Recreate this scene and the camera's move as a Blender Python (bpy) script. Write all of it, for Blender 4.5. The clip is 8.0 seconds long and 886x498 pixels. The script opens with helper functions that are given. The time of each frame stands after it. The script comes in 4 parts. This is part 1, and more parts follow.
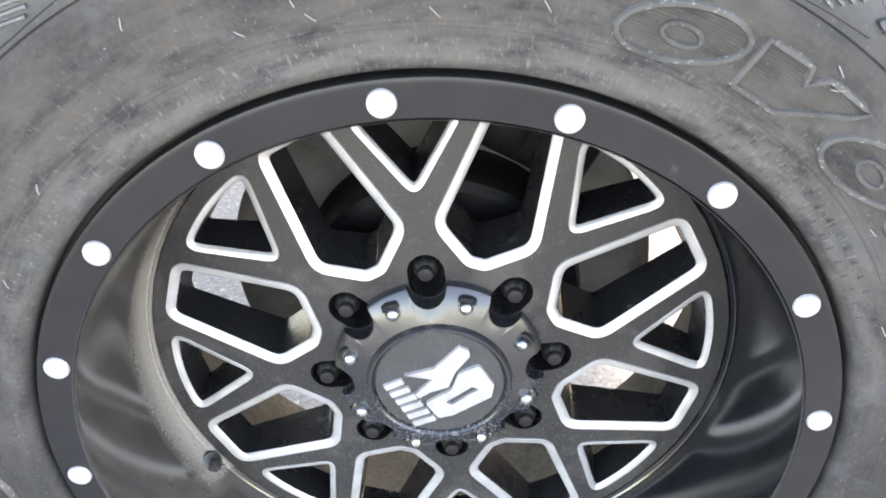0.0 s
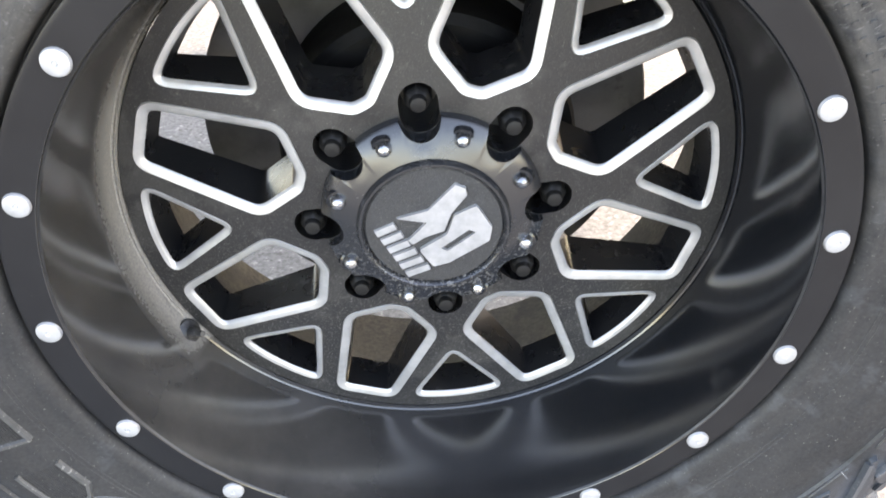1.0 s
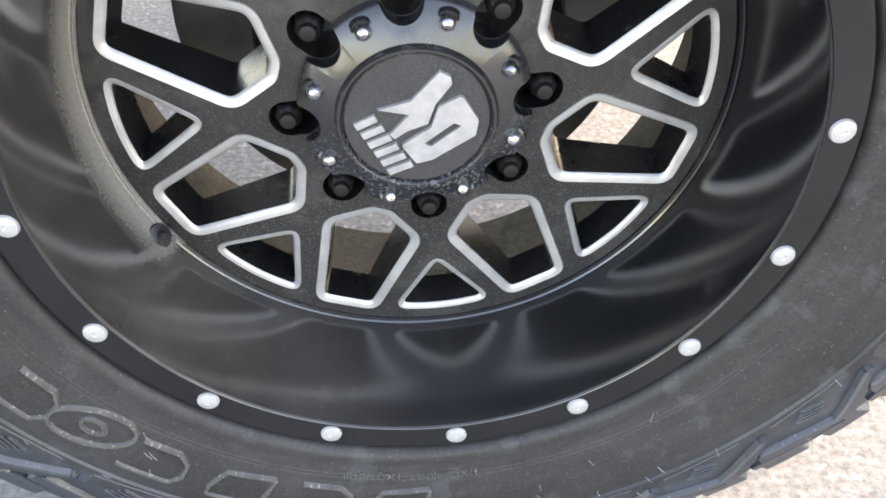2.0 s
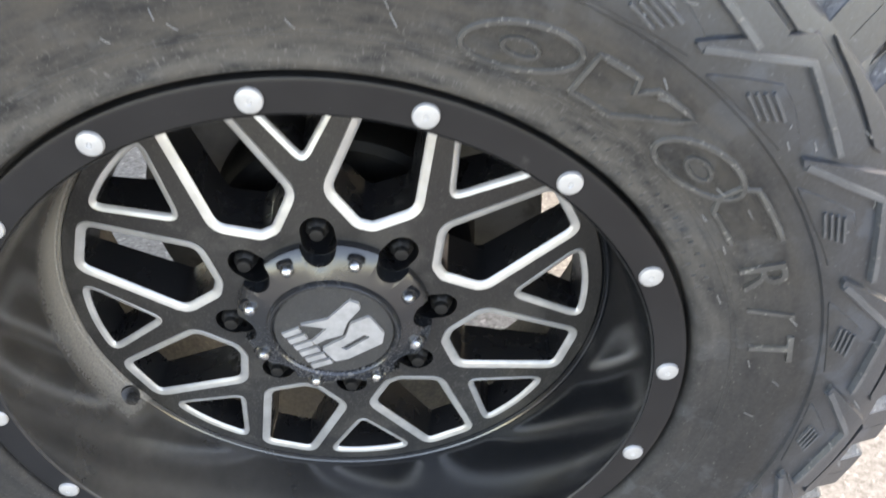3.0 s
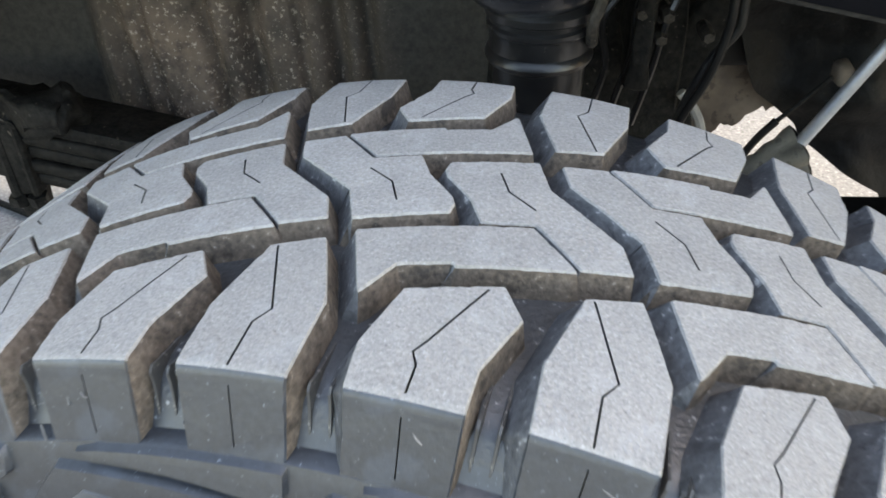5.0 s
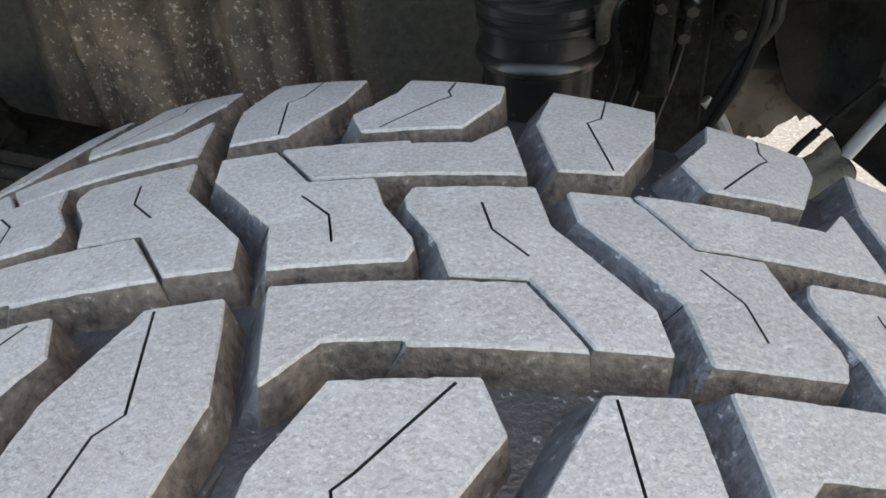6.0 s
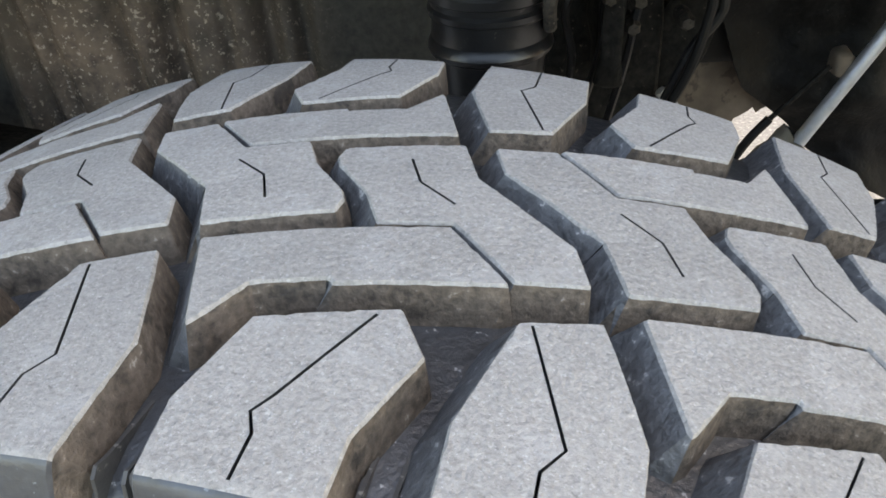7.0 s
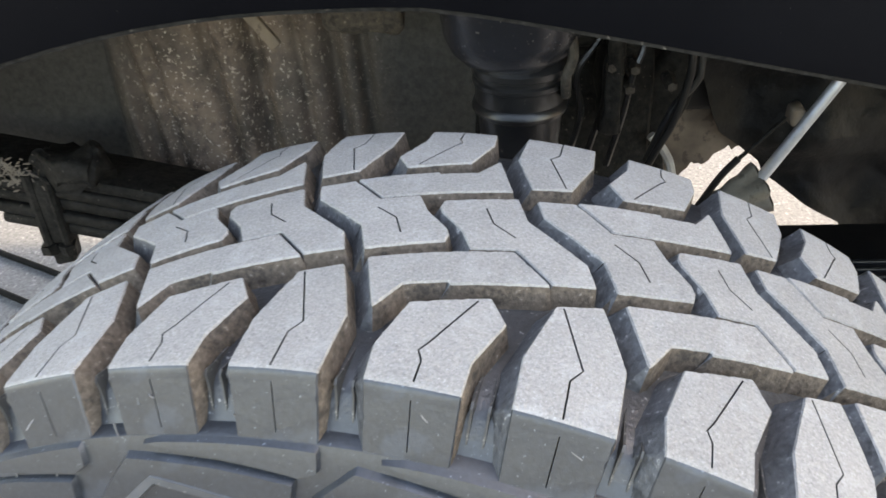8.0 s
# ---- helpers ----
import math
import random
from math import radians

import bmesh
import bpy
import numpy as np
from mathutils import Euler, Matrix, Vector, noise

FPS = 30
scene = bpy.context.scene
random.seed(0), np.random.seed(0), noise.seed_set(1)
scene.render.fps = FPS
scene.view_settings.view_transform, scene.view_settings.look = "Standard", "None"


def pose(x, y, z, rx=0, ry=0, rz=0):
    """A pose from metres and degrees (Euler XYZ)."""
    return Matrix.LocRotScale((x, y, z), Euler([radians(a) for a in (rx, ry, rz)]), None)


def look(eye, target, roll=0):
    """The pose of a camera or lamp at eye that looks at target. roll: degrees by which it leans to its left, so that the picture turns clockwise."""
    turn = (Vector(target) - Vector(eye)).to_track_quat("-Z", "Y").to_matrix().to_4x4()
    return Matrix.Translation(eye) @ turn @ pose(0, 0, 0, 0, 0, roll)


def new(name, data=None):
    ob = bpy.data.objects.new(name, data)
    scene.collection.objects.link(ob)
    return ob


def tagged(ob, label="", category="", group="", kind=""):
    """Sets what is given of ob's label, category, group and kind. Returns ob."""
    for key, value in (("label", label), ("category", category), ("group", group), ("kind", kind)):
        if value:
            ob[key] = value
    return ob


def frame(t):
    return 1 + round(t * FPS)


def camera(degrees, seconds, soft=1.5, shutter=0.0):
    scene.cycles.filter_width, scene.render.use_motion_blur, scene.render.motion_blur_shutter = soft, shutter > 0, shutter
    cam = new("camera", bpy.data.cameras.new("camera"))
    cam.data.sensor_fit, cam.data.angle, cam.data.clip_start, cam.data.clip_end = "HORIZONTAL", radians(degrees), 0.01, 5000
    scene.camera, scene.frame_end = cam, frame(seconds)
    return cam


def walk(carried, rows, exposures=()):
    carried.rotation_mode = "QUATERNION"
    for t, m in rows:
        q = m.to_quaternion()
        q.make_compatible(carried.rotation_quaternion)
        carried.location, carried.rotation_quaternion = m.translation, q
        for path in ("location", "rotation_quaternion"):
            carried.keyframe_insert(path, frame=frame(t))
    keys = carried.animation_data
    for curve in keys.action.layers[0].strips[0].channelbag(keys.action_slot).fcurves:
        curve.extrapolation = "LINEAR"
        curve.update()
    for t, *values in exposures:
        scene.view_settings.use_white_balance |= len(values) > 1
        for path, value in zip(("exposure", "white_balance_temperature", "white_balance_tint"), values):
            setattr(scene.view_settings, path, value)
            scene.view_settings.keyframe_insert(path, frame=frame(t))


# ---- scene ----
cam = camera(55.35, 8.0, soft=1.65, shutter=0.2)
PATH = [
    (0, (0.0250, -0.4250, 0.8933), (-0.0343, 1.2549, -0.1904), -2.69),
    (0.5, (0.0131, -0.4247, 0.8595), (0.0215, 1.1997, -0.3072), -2.78),
    (1, (-0.0077, -0.4309, 0.8098), (0.0353, 1.1624, -0.3983), -2.29),
    (1.2, (-0.0138, -0.4283, 0.7948), (0.0336, 1.1403, -0.4450), -2.14),
    (2.3, (-0.0001, -0.4283, 0.7595), (0.0790, 1.0827, -0.5485), -1.24),
    (2.5, (0.0164, -0.4288, 0.8103), (0.0937, 1.0849, -0.4947), -1.13),
    (3, (0.0858, -0.4284, 0.9630), (0.1053, 1.0940, -0.3339), -0.64),
    (3.5, (0.1298, -0.4144, 1.0970), (0.0342, 1.1247, -0.1765), 0.06),
    (3.7, (0.1349, -0.4173, 1.1416), (-0.0444, 1.1297, -0.1132), -0.61),
    (4, (0.1263, -0.4235, 1.2064), (-0.1678, 1.1191, -0.0322), -1.26),
    (4.2, (0.1281, -0.4010, 1.2112), (-0.2254, 1.1501, -0.0010), -1.57),
    (4.5, (0.1293, -0.3236, 1.1896), (-0.3002, 1.2101, -0.0201), -2.24),
    (5, (0.0968, -0.1799, 1.1168), (-0.3603, 1.3675, -0.0650), -1.89),
    (5.2, (0.0876, -0.1322, 1.0922), (-0.3859, 1.4071, -0.0937), -1.98),
    (6.3, (0.0865, -0.0833, 1.0514), (-0.3868, 1.4983, -0.0777), -3.23),
    (6.5, (0.0907, -0.0909, 1.0411), (-0.3695, 1.5004, -0.0796), -3.48),
    (7, (0.1073, -0.0991, 1.0497), (-0.3471, 1.5024, -0.0589), -3.70),
    (7.5, (0.1152, -0.1475, 1.0903), (-0.3405, 1.4564, -0.0141), -3.91),
    (8, (0.1151, -0.2456, 1.1526), (-0.3446, 1.3635, 0.0575), -3.15),
]
EXPOSURE = [(0, 4.04, 9400, 18), (0.5, 3.93, 9500, 18), (1, 3.60, 9600, 18), (2.5, 3.40, 9900, 18), (3.0, 3.28, 9850, 16), (3.5, 3.16, 9450, 13), (4.0, 2.95, 9350, 11), (5, 2.90, 9500, 12), (6.5, 2.76, 9950, 13), (7, 2.75, 9950, 13), (7.5, 2.79, 9950, 13), (8, 3.03, 10000, 14)]   # stops, kelvin, tint
walk(cam, [(t, look(eye, target, roll)) for t, eye, target, roll in PATH], EXPOSURE)

# ---- light ----
world = bpy.data.worlds.new("sky")
scene.world = world
world.use_nodes = True
wn = world.node_tree.nodes
sky = wn.new("ShaderNodeTexSky")
sky.sky_type = "NISHITA"
sky.sun_disc = False
SUN_ELEVATION, SUN_AZIMUTH = radians(45), radians(52)   # azimuth: clockwise from +y, which points under the truck
sky.sun_elevation, sky.sun_rotation = SUN_ELEVATION, SUN_AZIMUTH
sky.air_density, sky.dust_density, sky.ozone_density = 1.0, 1.2, 2.0
wn["Background"].inputs["Strength"].default_value = 0.15
world.node_tree.links.new(sky.outputs["Color"], wn["Background"].inputs["Color"])
sun = new("sun", bpy.data.lights.new("sun", "SUN"))
sun.data.energy, sun.data.angle, sun.data.color = 0.75, radians(3), (1.0, 0.97, 0.93)
sun_way = Vector((math.cos(SUN_ELEVATION) * math.sin(SUN_AZIMUTH), math.cos(SUN_ELEVATION) * math.cos(SUN_AZIMUTH), math.sin(SUN_ELEVATION)))
sun.matrix_world = look(sun_way * 30, (0, 0, 0))

# ---- materials ----


def material(name, colours, scale=20.0, rough=(0.5, 0.7), metal=0.0, bump=0.0, bump_scale=None, fine=None, specks=None, detail=6.0, spec=0.5, each=0.0, coat=0.0):
    """Noise between two colours at one scale, a finer grain over it, optional specks (colour, scale, threshold, strength)."""
    m = bpy.data.materials.new(name)
    m.use_nodes = True
    n, k = m.node_tree.nodes, m.node_tree.links
    b = n["Principled BSDF"]
    co = n.new("ShaderNodeTexCoord").outputs["Object"]

    def noisy(s, d=detail, r=0.6):
        t = n.new("ShaderNodeTexNoise")
        t.inputs["Scale"].default_value, t.inputs["Detail"].default_value, t.inputs["Roughness"].default_value = s, d, r
        k.new(co, t.inputs["Vector"])
        return t.outputs["Fac"]

    def ramp(src, lo, hi):
        t = n.new("ShaderNodeMapRange")
        t.inputs["From Min"].default_value, t.inputs["From Max"].default_value = lo, hi
        k.new(src, t.inputs["Value"])
        return t.outputs["Result"]

    def mix(f, a, c):
        t = n.new("ShaderNodeMix")
        t.data_type = "RGBA"
        for sock, v in ((t.inputs[0], f), (t.inputs[6], a), (t.inputs[7], c)):
            if isinstance(v, (tuple, list)):
                sock.default_value = (*v, 1)
            elif isinstance(v, float):
                sock.default_value = v
            else:
                k.new(v, sock)
        return t.outputs[2]

    big = ramp(noisy(scale), 0.35, 0.65)
    col = mix(big, colours[0], colours[1])
    if fine:
        grain = ramp(noisy(fine[0], 3.0), 0.3, 0.7)
        dark = mix(grain, tuple(c * (1 - fine[1]) for c in colours[0]), tuple(min(1, c * (1 + fine[1])) for c in colours[1]))
        col = mix(0.5, col, dark)
    for s in specks or ():
        f = ramp(noisy(s[1], s[4] if len(s) > 4 else 4.0), s[2], s[2] + 0.06)
        mul = n.new("ShaderNodeMath")
        mul.operation = "MULTIPLY"
        mul.inputs[1].default_value = s[3]
        k.new(f, mul.inputs[0])
        col = mix(mul.outputs[0], col, s[0])
    if each:
        oi = n.new("ShaderNodeObjectInfo").outputs["Random"]
        hs = n.new("ShaderNodeHueSaturation")
        k.new(ramp(oi, 0, 1), hs.inputs["Value"])
        hs.inputs["Value"].links[0].from_node.inputs["To Min"].default_value = 1 - each
        hs.inputs["Value"].links[0].from_node.inputs["To Max"].default_value = 1 + each
        k.new(col, hs.inputs["Color"])
        col = hs.outputs["Color"]
    k.new(col, b.inputs["Base Color"])
    r = n.new("ShaderNodeMapRange")
    r.inputs["To Min"].default_value, r.inputs["To Max"].default_value = rough
    k.new(noisy(scale * 2.3), r.inputs["Value"])
    k.new(r.outputs["Result"], b.inputs["Roughness"])
    b.inputs["Metallic"].default_value = metal
    b.inputs["Specular IOR Level"].default_value = spec
    b.inputs["Coat Weight"].default_value = coat
    b.inputs["Coat Roughness"].default_value = 0.12
    if bump:
        u = n.new("ShaderNodeBump")
        u.inputs["Strength"].default_value, u.inputs["Distance"].default_value = bump, 0.002
        k.new(noisy(bump_scale or scale * 8, 4.0), u.inputs["Height"])
        k.new(u.outputs["Normal"], b.inputs["Normal"])
    return m


DUST = (0.34, 0.32, 0.29)


def ring_dust(m, inner, outer, colour, amount, size=(7.0, 70.0), lo=0.38, hi=0.66):
    """Dust in a band round the wheel's axis, broken up by noise and weaker towards the bottom."""
    n, k = m.node_tree.nodes, m.node_tree.links
    b = n["Principled BSDF"]
    old = b.inputs["Base Color"].links[0].from_socket
    co = n.new("ShaderNodeTexCoord").outputs["Object"]
    flat = n.new("ShaderNodeVectorMath")
    flat.operation = "MULTIPLY"
    flat.inputs[1].default_value = (1, 0, 1)
    k.new(co, flat.inputs[0])
    far = n.new("ShaderNodeVectorMath")
    far.operation = "LENGTH"
    k.new(flat.outputs[0], far.inputs[0])
    fall = n.new("ShaderNodeMapRange")
    fall.inputs["From Min"].default_value, fall.inputs["From Max"].default_value = outer, inner
    k.new(far.outputs["Value"], fall.inputs["Value"])
    spots = n.new("ShaderNodeTexNoise")
    spots.inputs["Scale"].default_value, spots.inputs["Detail"].default_value, spots.inputs["Roughness"].default_value = 1.0, 9, 0.68
    axes = n.new("ShaderNodeSeparateXYZ")
    k.new(co, axes.inputs[0])
    round_way, smear = n.new("ShaderNodeMath"), n.new("ShaderNodeCombineXYZ")
    round_way.operation = "ARCTAN2"
    k.new(axes.outputs["X"], round_way.inputs[0])
    k.new(axes.outputs["Z"], round_way.inputs[1])
    for src, times, sock in ((round_way.outputs[0], size[0], "X"), (far.outputs["Value"], size[1], "Y")):
        grow = n.new("ShaderNodeMath")
        grow.operation = "MULTIPLY"
        grow.inputs[1].default_value = times
        k.new(src, grow.inputs[0])
        k.new(grow.outputs[0], smear.inputs[sock])
    k.new(smear.outputs[0], spots.inputs["Vector"])
    z_fade = n.new("ShaderNodeMapRange")
    z_fade.inputs["From Min"].default_value, z_fade.inputs["From Max"].default_value, z_fade.inputs["To Min"].default_value = -0.02, 0.25, 0.12
    k.new(axes.outputs["Z"], z_fade.inputs["Value"])
    lift = n.new("ShaderNodeMapRange")
    lift.inputs["From Min"].default_value, lift.inputs["From Max"].default_value, lift.inputs["To Max"].default_value = lo, hi, amount
    k.new(spots.outputs["Fac"], lift.inputs["Value"])
    both = n.new("ShaderNodeMath")
    both.operation = "MULTIPLY"
    k.new(fall.outputs["Result"], both.inputs[0])
    k.new(lift.outputs["Result"], both.inputs[1])
    upper = n.new("ShaderNodeMath")
    upper.operation = "MULTIPLY"
    k.new(both.outputs[0], upper.inputs[0])
    k.new(z_fade.outputs["Result"], upper.inputs[1])
    both = upper
    t = n.new("ShaderNodeMix")
    t.data_type = "RGBA"
    k.new(both.outputs[0], t.inputs[0])
    k.new(old, t.inputs[6])
    t.inputs[7].default_value = (*colour, 1)
    k.new(t.outputs[2], b.inputs["Base Color"])


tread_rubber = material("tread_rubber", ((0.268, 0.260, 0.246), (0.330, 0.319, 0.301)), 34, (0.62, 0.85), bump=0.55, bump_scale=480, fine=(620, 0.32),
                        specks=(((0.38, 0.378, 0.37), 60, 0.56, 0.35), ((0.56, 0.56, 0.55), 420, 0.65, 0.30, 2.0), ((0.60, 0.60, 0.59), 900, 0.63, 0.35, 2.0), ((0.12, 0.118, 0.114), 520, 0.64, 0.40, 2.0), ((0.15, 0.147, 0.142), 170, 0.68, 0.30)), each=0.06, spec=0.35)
# leading walls: bluish sky light is put into the colour
cool_wall_rubber = material("cool_lit_wall_rubber", ((0.050, 0.053, 0.057), (0.105, 0.110, 0.116)), 40, (0.40, 0.6), bump=0.6, bump_scale=260, fine=(260, 0.5), specks=(((0.48, 0.48, 0.47), 260, 0.63, 0.55), ((0.02, 0.02, 0.02), 60, 0.60, 0.6)), spec=0.6)
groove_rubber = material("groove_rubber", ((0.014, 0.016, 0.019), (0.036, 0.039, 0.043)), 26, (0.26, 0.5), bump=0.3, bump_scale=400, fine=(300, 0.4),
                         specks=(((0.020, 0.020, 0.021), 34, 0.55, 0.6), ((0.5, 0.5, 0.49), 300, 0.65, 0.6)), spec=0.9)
# trailing walls: tan dirt, with warm bounced light put into the colour
warm_wall_rubber = material("dirty_warm_lit_rubber", ((0.036, 0.029, 0.023), (0.130, 0.103, 0.080)), 30, (0.6, 0.85), bump=0.6, bump_scale=300, fine=(300, 0.5),
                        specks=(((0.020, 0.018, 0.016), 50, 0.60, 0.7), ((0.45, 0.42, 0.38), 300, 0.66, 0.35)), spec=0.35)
side_rubber = material("sidewall_rubber", ((0.0140, 0.0142, 0.0148), (0.0300, 0.0298, 0.0302)), 7, (0.32, 0.50), bump=0.10, bump_scale=500, fine=(350, 0.25),
                       specks=((DUST, 480, 0.66, 0.5), ((0.088, 0.093, 0.100), 22, 0.56, 0.24)), spec=0.85)


def sheen(m, start, end, spec, rough):
    """The rubber is dull with dirt within radius start and clean enough to shine beyond radius end, where sky blue is
    painted in.
    """
    n, k = m.node_tree.nodes, m.node_tree.links
    b = n["Principled BSDF"]
    flat, far = n.new("ShaderNodeVectorMath"), n.new("ShaderNodeVectorMath")
    flat.operation, far.operation = "MULTIPLY", "LENGTH"
    flat.inputs[1].default_value = (1, 0, 1)
    k.new(n.new("ShaderNodeTexCoord").outputs["Object"], flat.inputs[0])
    k.new(flat.outputs[0], far.inputs[0])
    blot = n.new("ShaderNodeTexNoise")
    blot.inputs["Scale"].default_value, blot.inputs["Detail"].default_value = 14, 7
    k.new(flat.outputs[0], blot.inputs["Vector"])
    wander = n.new("ShaderNodeMath")
    wander.operation, wander.inputs[1].default_value = "MULTIPLY_ADD", 0.05
    k.new(blot.outputs["Fac"], wander.inputs[0])
    k.new(far.outputs["Value"], wander.inputs[2])
    for sock, (a, c) in (("Specular IOR Level", spec), ("Roughness", rough)):
        t = n.new("ShaderNodeMapRange")
        t.inputs["From Min"].default_value, t.inputs["From Max"].default_value = start + 0.025, end + 0.025
        t.inputs["To Min"].default_value, t.inputs["To Max"].default_value = a, c
        k.new(wander.outputs[0], t.inputs["Value"])
        k.new(t.outputs["Result"], b.inputs[sock])
    # sky light on the outer sidewall, put into the colour as a blue tint
    t, tone = n.new("ShaderNodeMapRange"), n.new("ShaderNodeMix")
    t.inputs["From Min"].default_value, t.inputs["From Max"].default_value = start + 0.025, end + 0.025
    k.new(wander.outputs[0], t.inputs["Value"])
    tone.data_type, tone.blend_type = "RGBA", "MULTIPLY"
    k.new(t.outputs["Result"], tone.inputs[0])
    k.new(b.inputs["Base Color"].links[0].from_socket, tone.inputs[6])
    tone.inputs[7].default_value = (0.80, 1.0, 1.24, 1)
    k.new(tone.outputs[2], b.inputs["Base Color"])


pale_rubber = material("pale_rubber_hair", ((0.10, 0.10, 0.098), (0.26, 0.256, 0.248)), 60, (0.4, 0.6))
# rubbed ribs, with the sky's blue highlight put into their colour
rib_rubber = material("rubbed_skylit_rib_rubber", ((0.034, 0.039, 0.045), (0.070, 0.077, 0.085)), 30, (0.34, 0.5), bump=0.12, bump_scale=500, specks=((DUST, 300, 0.62, 0.35),), spec=0.9)
worn_rubber = material("scuffed_rubber", ((0.035, 0.035, 0.034), (0.085, 0.083, 0.079)), 40, (0.4, 0.6), bump=0.15, bump_scale=500, specks=((DUST, 300, 0.60, 0.5),), spec=0.6)
ring_dust(side_rubber, 0.295, 0.372, (0.140, 0.137, 0.131), 0.72)
ring_dust(side_rubber, 0.300, 0.350, (0.27, 0.262, 0.25), 0.45, (120.0, 150.0), 0.56, 0.68)
ring_dust(side_rubber, 0.352, 0.398, (0.062, 0.052, 0.041), 0.60)
sheen(side_rubber, 0.352, 0.382, (0.36, 0.85), (0.52, 0.40))
satin_black = material("satin_black_paint", ((0.0055, 0.0063, 0.0076), (0.0080, 0.0088, 0.0102)), 12, (0.11, 0.17), bump=0.015, bump_scale=900,
                       specks=((DUST, 500, 0.71, 0.35), (DUST, 16, 0.62, 0.04)), spec=1.0)
ring_paint = material("satin_ring_paint", ((0.009, 0.009, 0.010), (0.014, 0.014, 0.015)), 12, (0.28, 0.40), bump=0.03, bump_scale=900, specks=((DUST, 480, 0.70, 0.35), (DUST, 40, 0.66, 0.06)), spec=0.34)
barrel_black = satin_black.copy()
barrel_black.name = "dusty_barrel_paint"


def patchy_tint(m, colour, fades, scale, lo, hi, amount, dulls=True):
    """A coat of colour with ragged edges, for dirt and for painted light; fades: (axis, from, to) in the thing's own
    metres.
    """
    n, k = m.node_tree.nodes, m.node_tree.links
    b = n["Principled BSDF"]
    old = b.inputs["Base Color"].links[0].from_socket
    co = n.new("ShaderNodeTexCoord").outputs["Object"]
    axes = n.new("ShaderNodeSeparateXYZ")
    k.new(co, axes.inputs[0])

    def fade(src, start, end, top=1.0):
        t = n.new("ShaderNodeMapRange")
        t.inputs["From Min"].default_value, t.inputs["From Max"].default_value, t.inputs["To Max"].default_value = start, end, top
        k.new(src, t.inputs["Value"])
        return t.outputs["Result"]

    spots = n.new("ShaderNodeTexNoise")
    spots.inputs["Scale"].default_value, spots.inputs["Detail"].default_value, spots.inputs["Roughness"].default_value = scale, 9, 0.65
    k.new(co, spots.inputs["Vector"])
    total = fade(spots.outputs["Fac"], lo, hi, amount)
    for axis, start, end in fades:
        t = n.new("ShaderNodeMath")
        t.operation = "MULTIPLY"
        k.new(total, t.inputs[0])
        k.new(fade(axes.outputs[axis], start, end), t.inputs[1])
        total = t.outputs[0]
    t = n.new("ShaderNodeMix")
    t.data_type = "RGBA"
    k.new(total, t.inputs[0])
    k.new(old, t.inputs[6])
    t.inputs[7].default_value = (*colour, 1)
    k.new(t.outputs[2], b.inputs["Base Color"])
    if not dulls:
        return
    dull = n.new("ShaderNodeMix")
    k.new(total, dull.inputs[0])
    k.new(b.inputs["Roughness"].links[0].from_socket, dull.inputs[2])
    dull.inputs[3].default_value = 0.85
    k.new(dull.outputs[0], b.inputs["Roughness"])


# road dust caked on one side of the dish against the spokes
patchy_tint(barrel_black, (0.33, 0.30, 0.262), (("X", -0.12, -0.180), ("Y", 0.074, 0.097), ("Z", 0.17, 0.09), ("Z", -0.132, -0.122)), 430, 0.18, 0.72, 1.0)
# warm bounce on the left and pale reflection below, painted as soft films
patchy_tint(barrel_black, (0.15, 0.133, 0.113), (("X", 0.0, -0.20),), 9, 0.25, 0.72, 0.36, False)
patchy_tint(barrel_black, (0.11, 0.103, 0.094), (("Z", 0.02, -0.20), ("X", 0.20, -0.10)), 7, 0.25, 0.75, 0.26, False)
wall_paint = material("scuffed_gloss_paint", ((0.006, 0.0062, 0.007), (0.010, 0.010, 0.011)), 12, (0.22, 0.34), bump=0.03, bump_scale=700, specks=(((0.40, 0.385, 0.36), 420, 0.69, 0.45), (DUST, 60, 0.64, 0.10)), spec=0.7)
dusty_black = material("dusty_black_paint", ((0.008, 0.008, 0.009), (0.015, 0.0145, 0.014)), 16, (0.34, 0.48), bump=0.05, bump_scale=900,
                       specks=(((0.42, 0.40, 0.37), 850, 0.655, 0.40), (DUST, 14, 0.54, 0.05), (DUST, 90, 0.62, 0.05), ((0.3, 0.285, 0.26), 1500, 0.56, 0.12)), spec=0.5)
patchy_tint(dusty_black, (0.36, 0.345, 0.32), (("Z", 0.06, -0.12), ("Y", 0.112, 0.108)), 620, 0.55, 0.67, 0.42)
caked_paint = material("dirt_caked_paint", ((0.020, 0.018, 0.016), (0.060, 0.051, 0.041)), 18, (0.65, 0.85), bump=0.2, bump_scale=300, fine=(250, 0.4), specks=(((0.012, 0.012, 0.012), 10, 0.56, 0.7),), spec=0.25)
cap_paint = material("gloss_cap_paint", ((0.010, 0.011, 0.013), (0.016, 0.017, 0.019)), 12, (0.20, 0.32), specks=((DUST, 420, 0.68, 0.35), (DUST, 30, 0.62, 0.06)), spec=0.8, coat=0.15)
patchy_tint(cap_paint, (0.34, 0.33, 0.31), (("Z", 0.01, -0.06),), 360, 0.54, 0.66, 0.5)
gloss_black = material("gloss_black_paint", ((0.010, 0.011, 0.013), (0.015, 0.016, 0.018)), 12, (0.10, 0.2), specks=((DUST, 380, 0.70, 0.3),), spec=0.6)
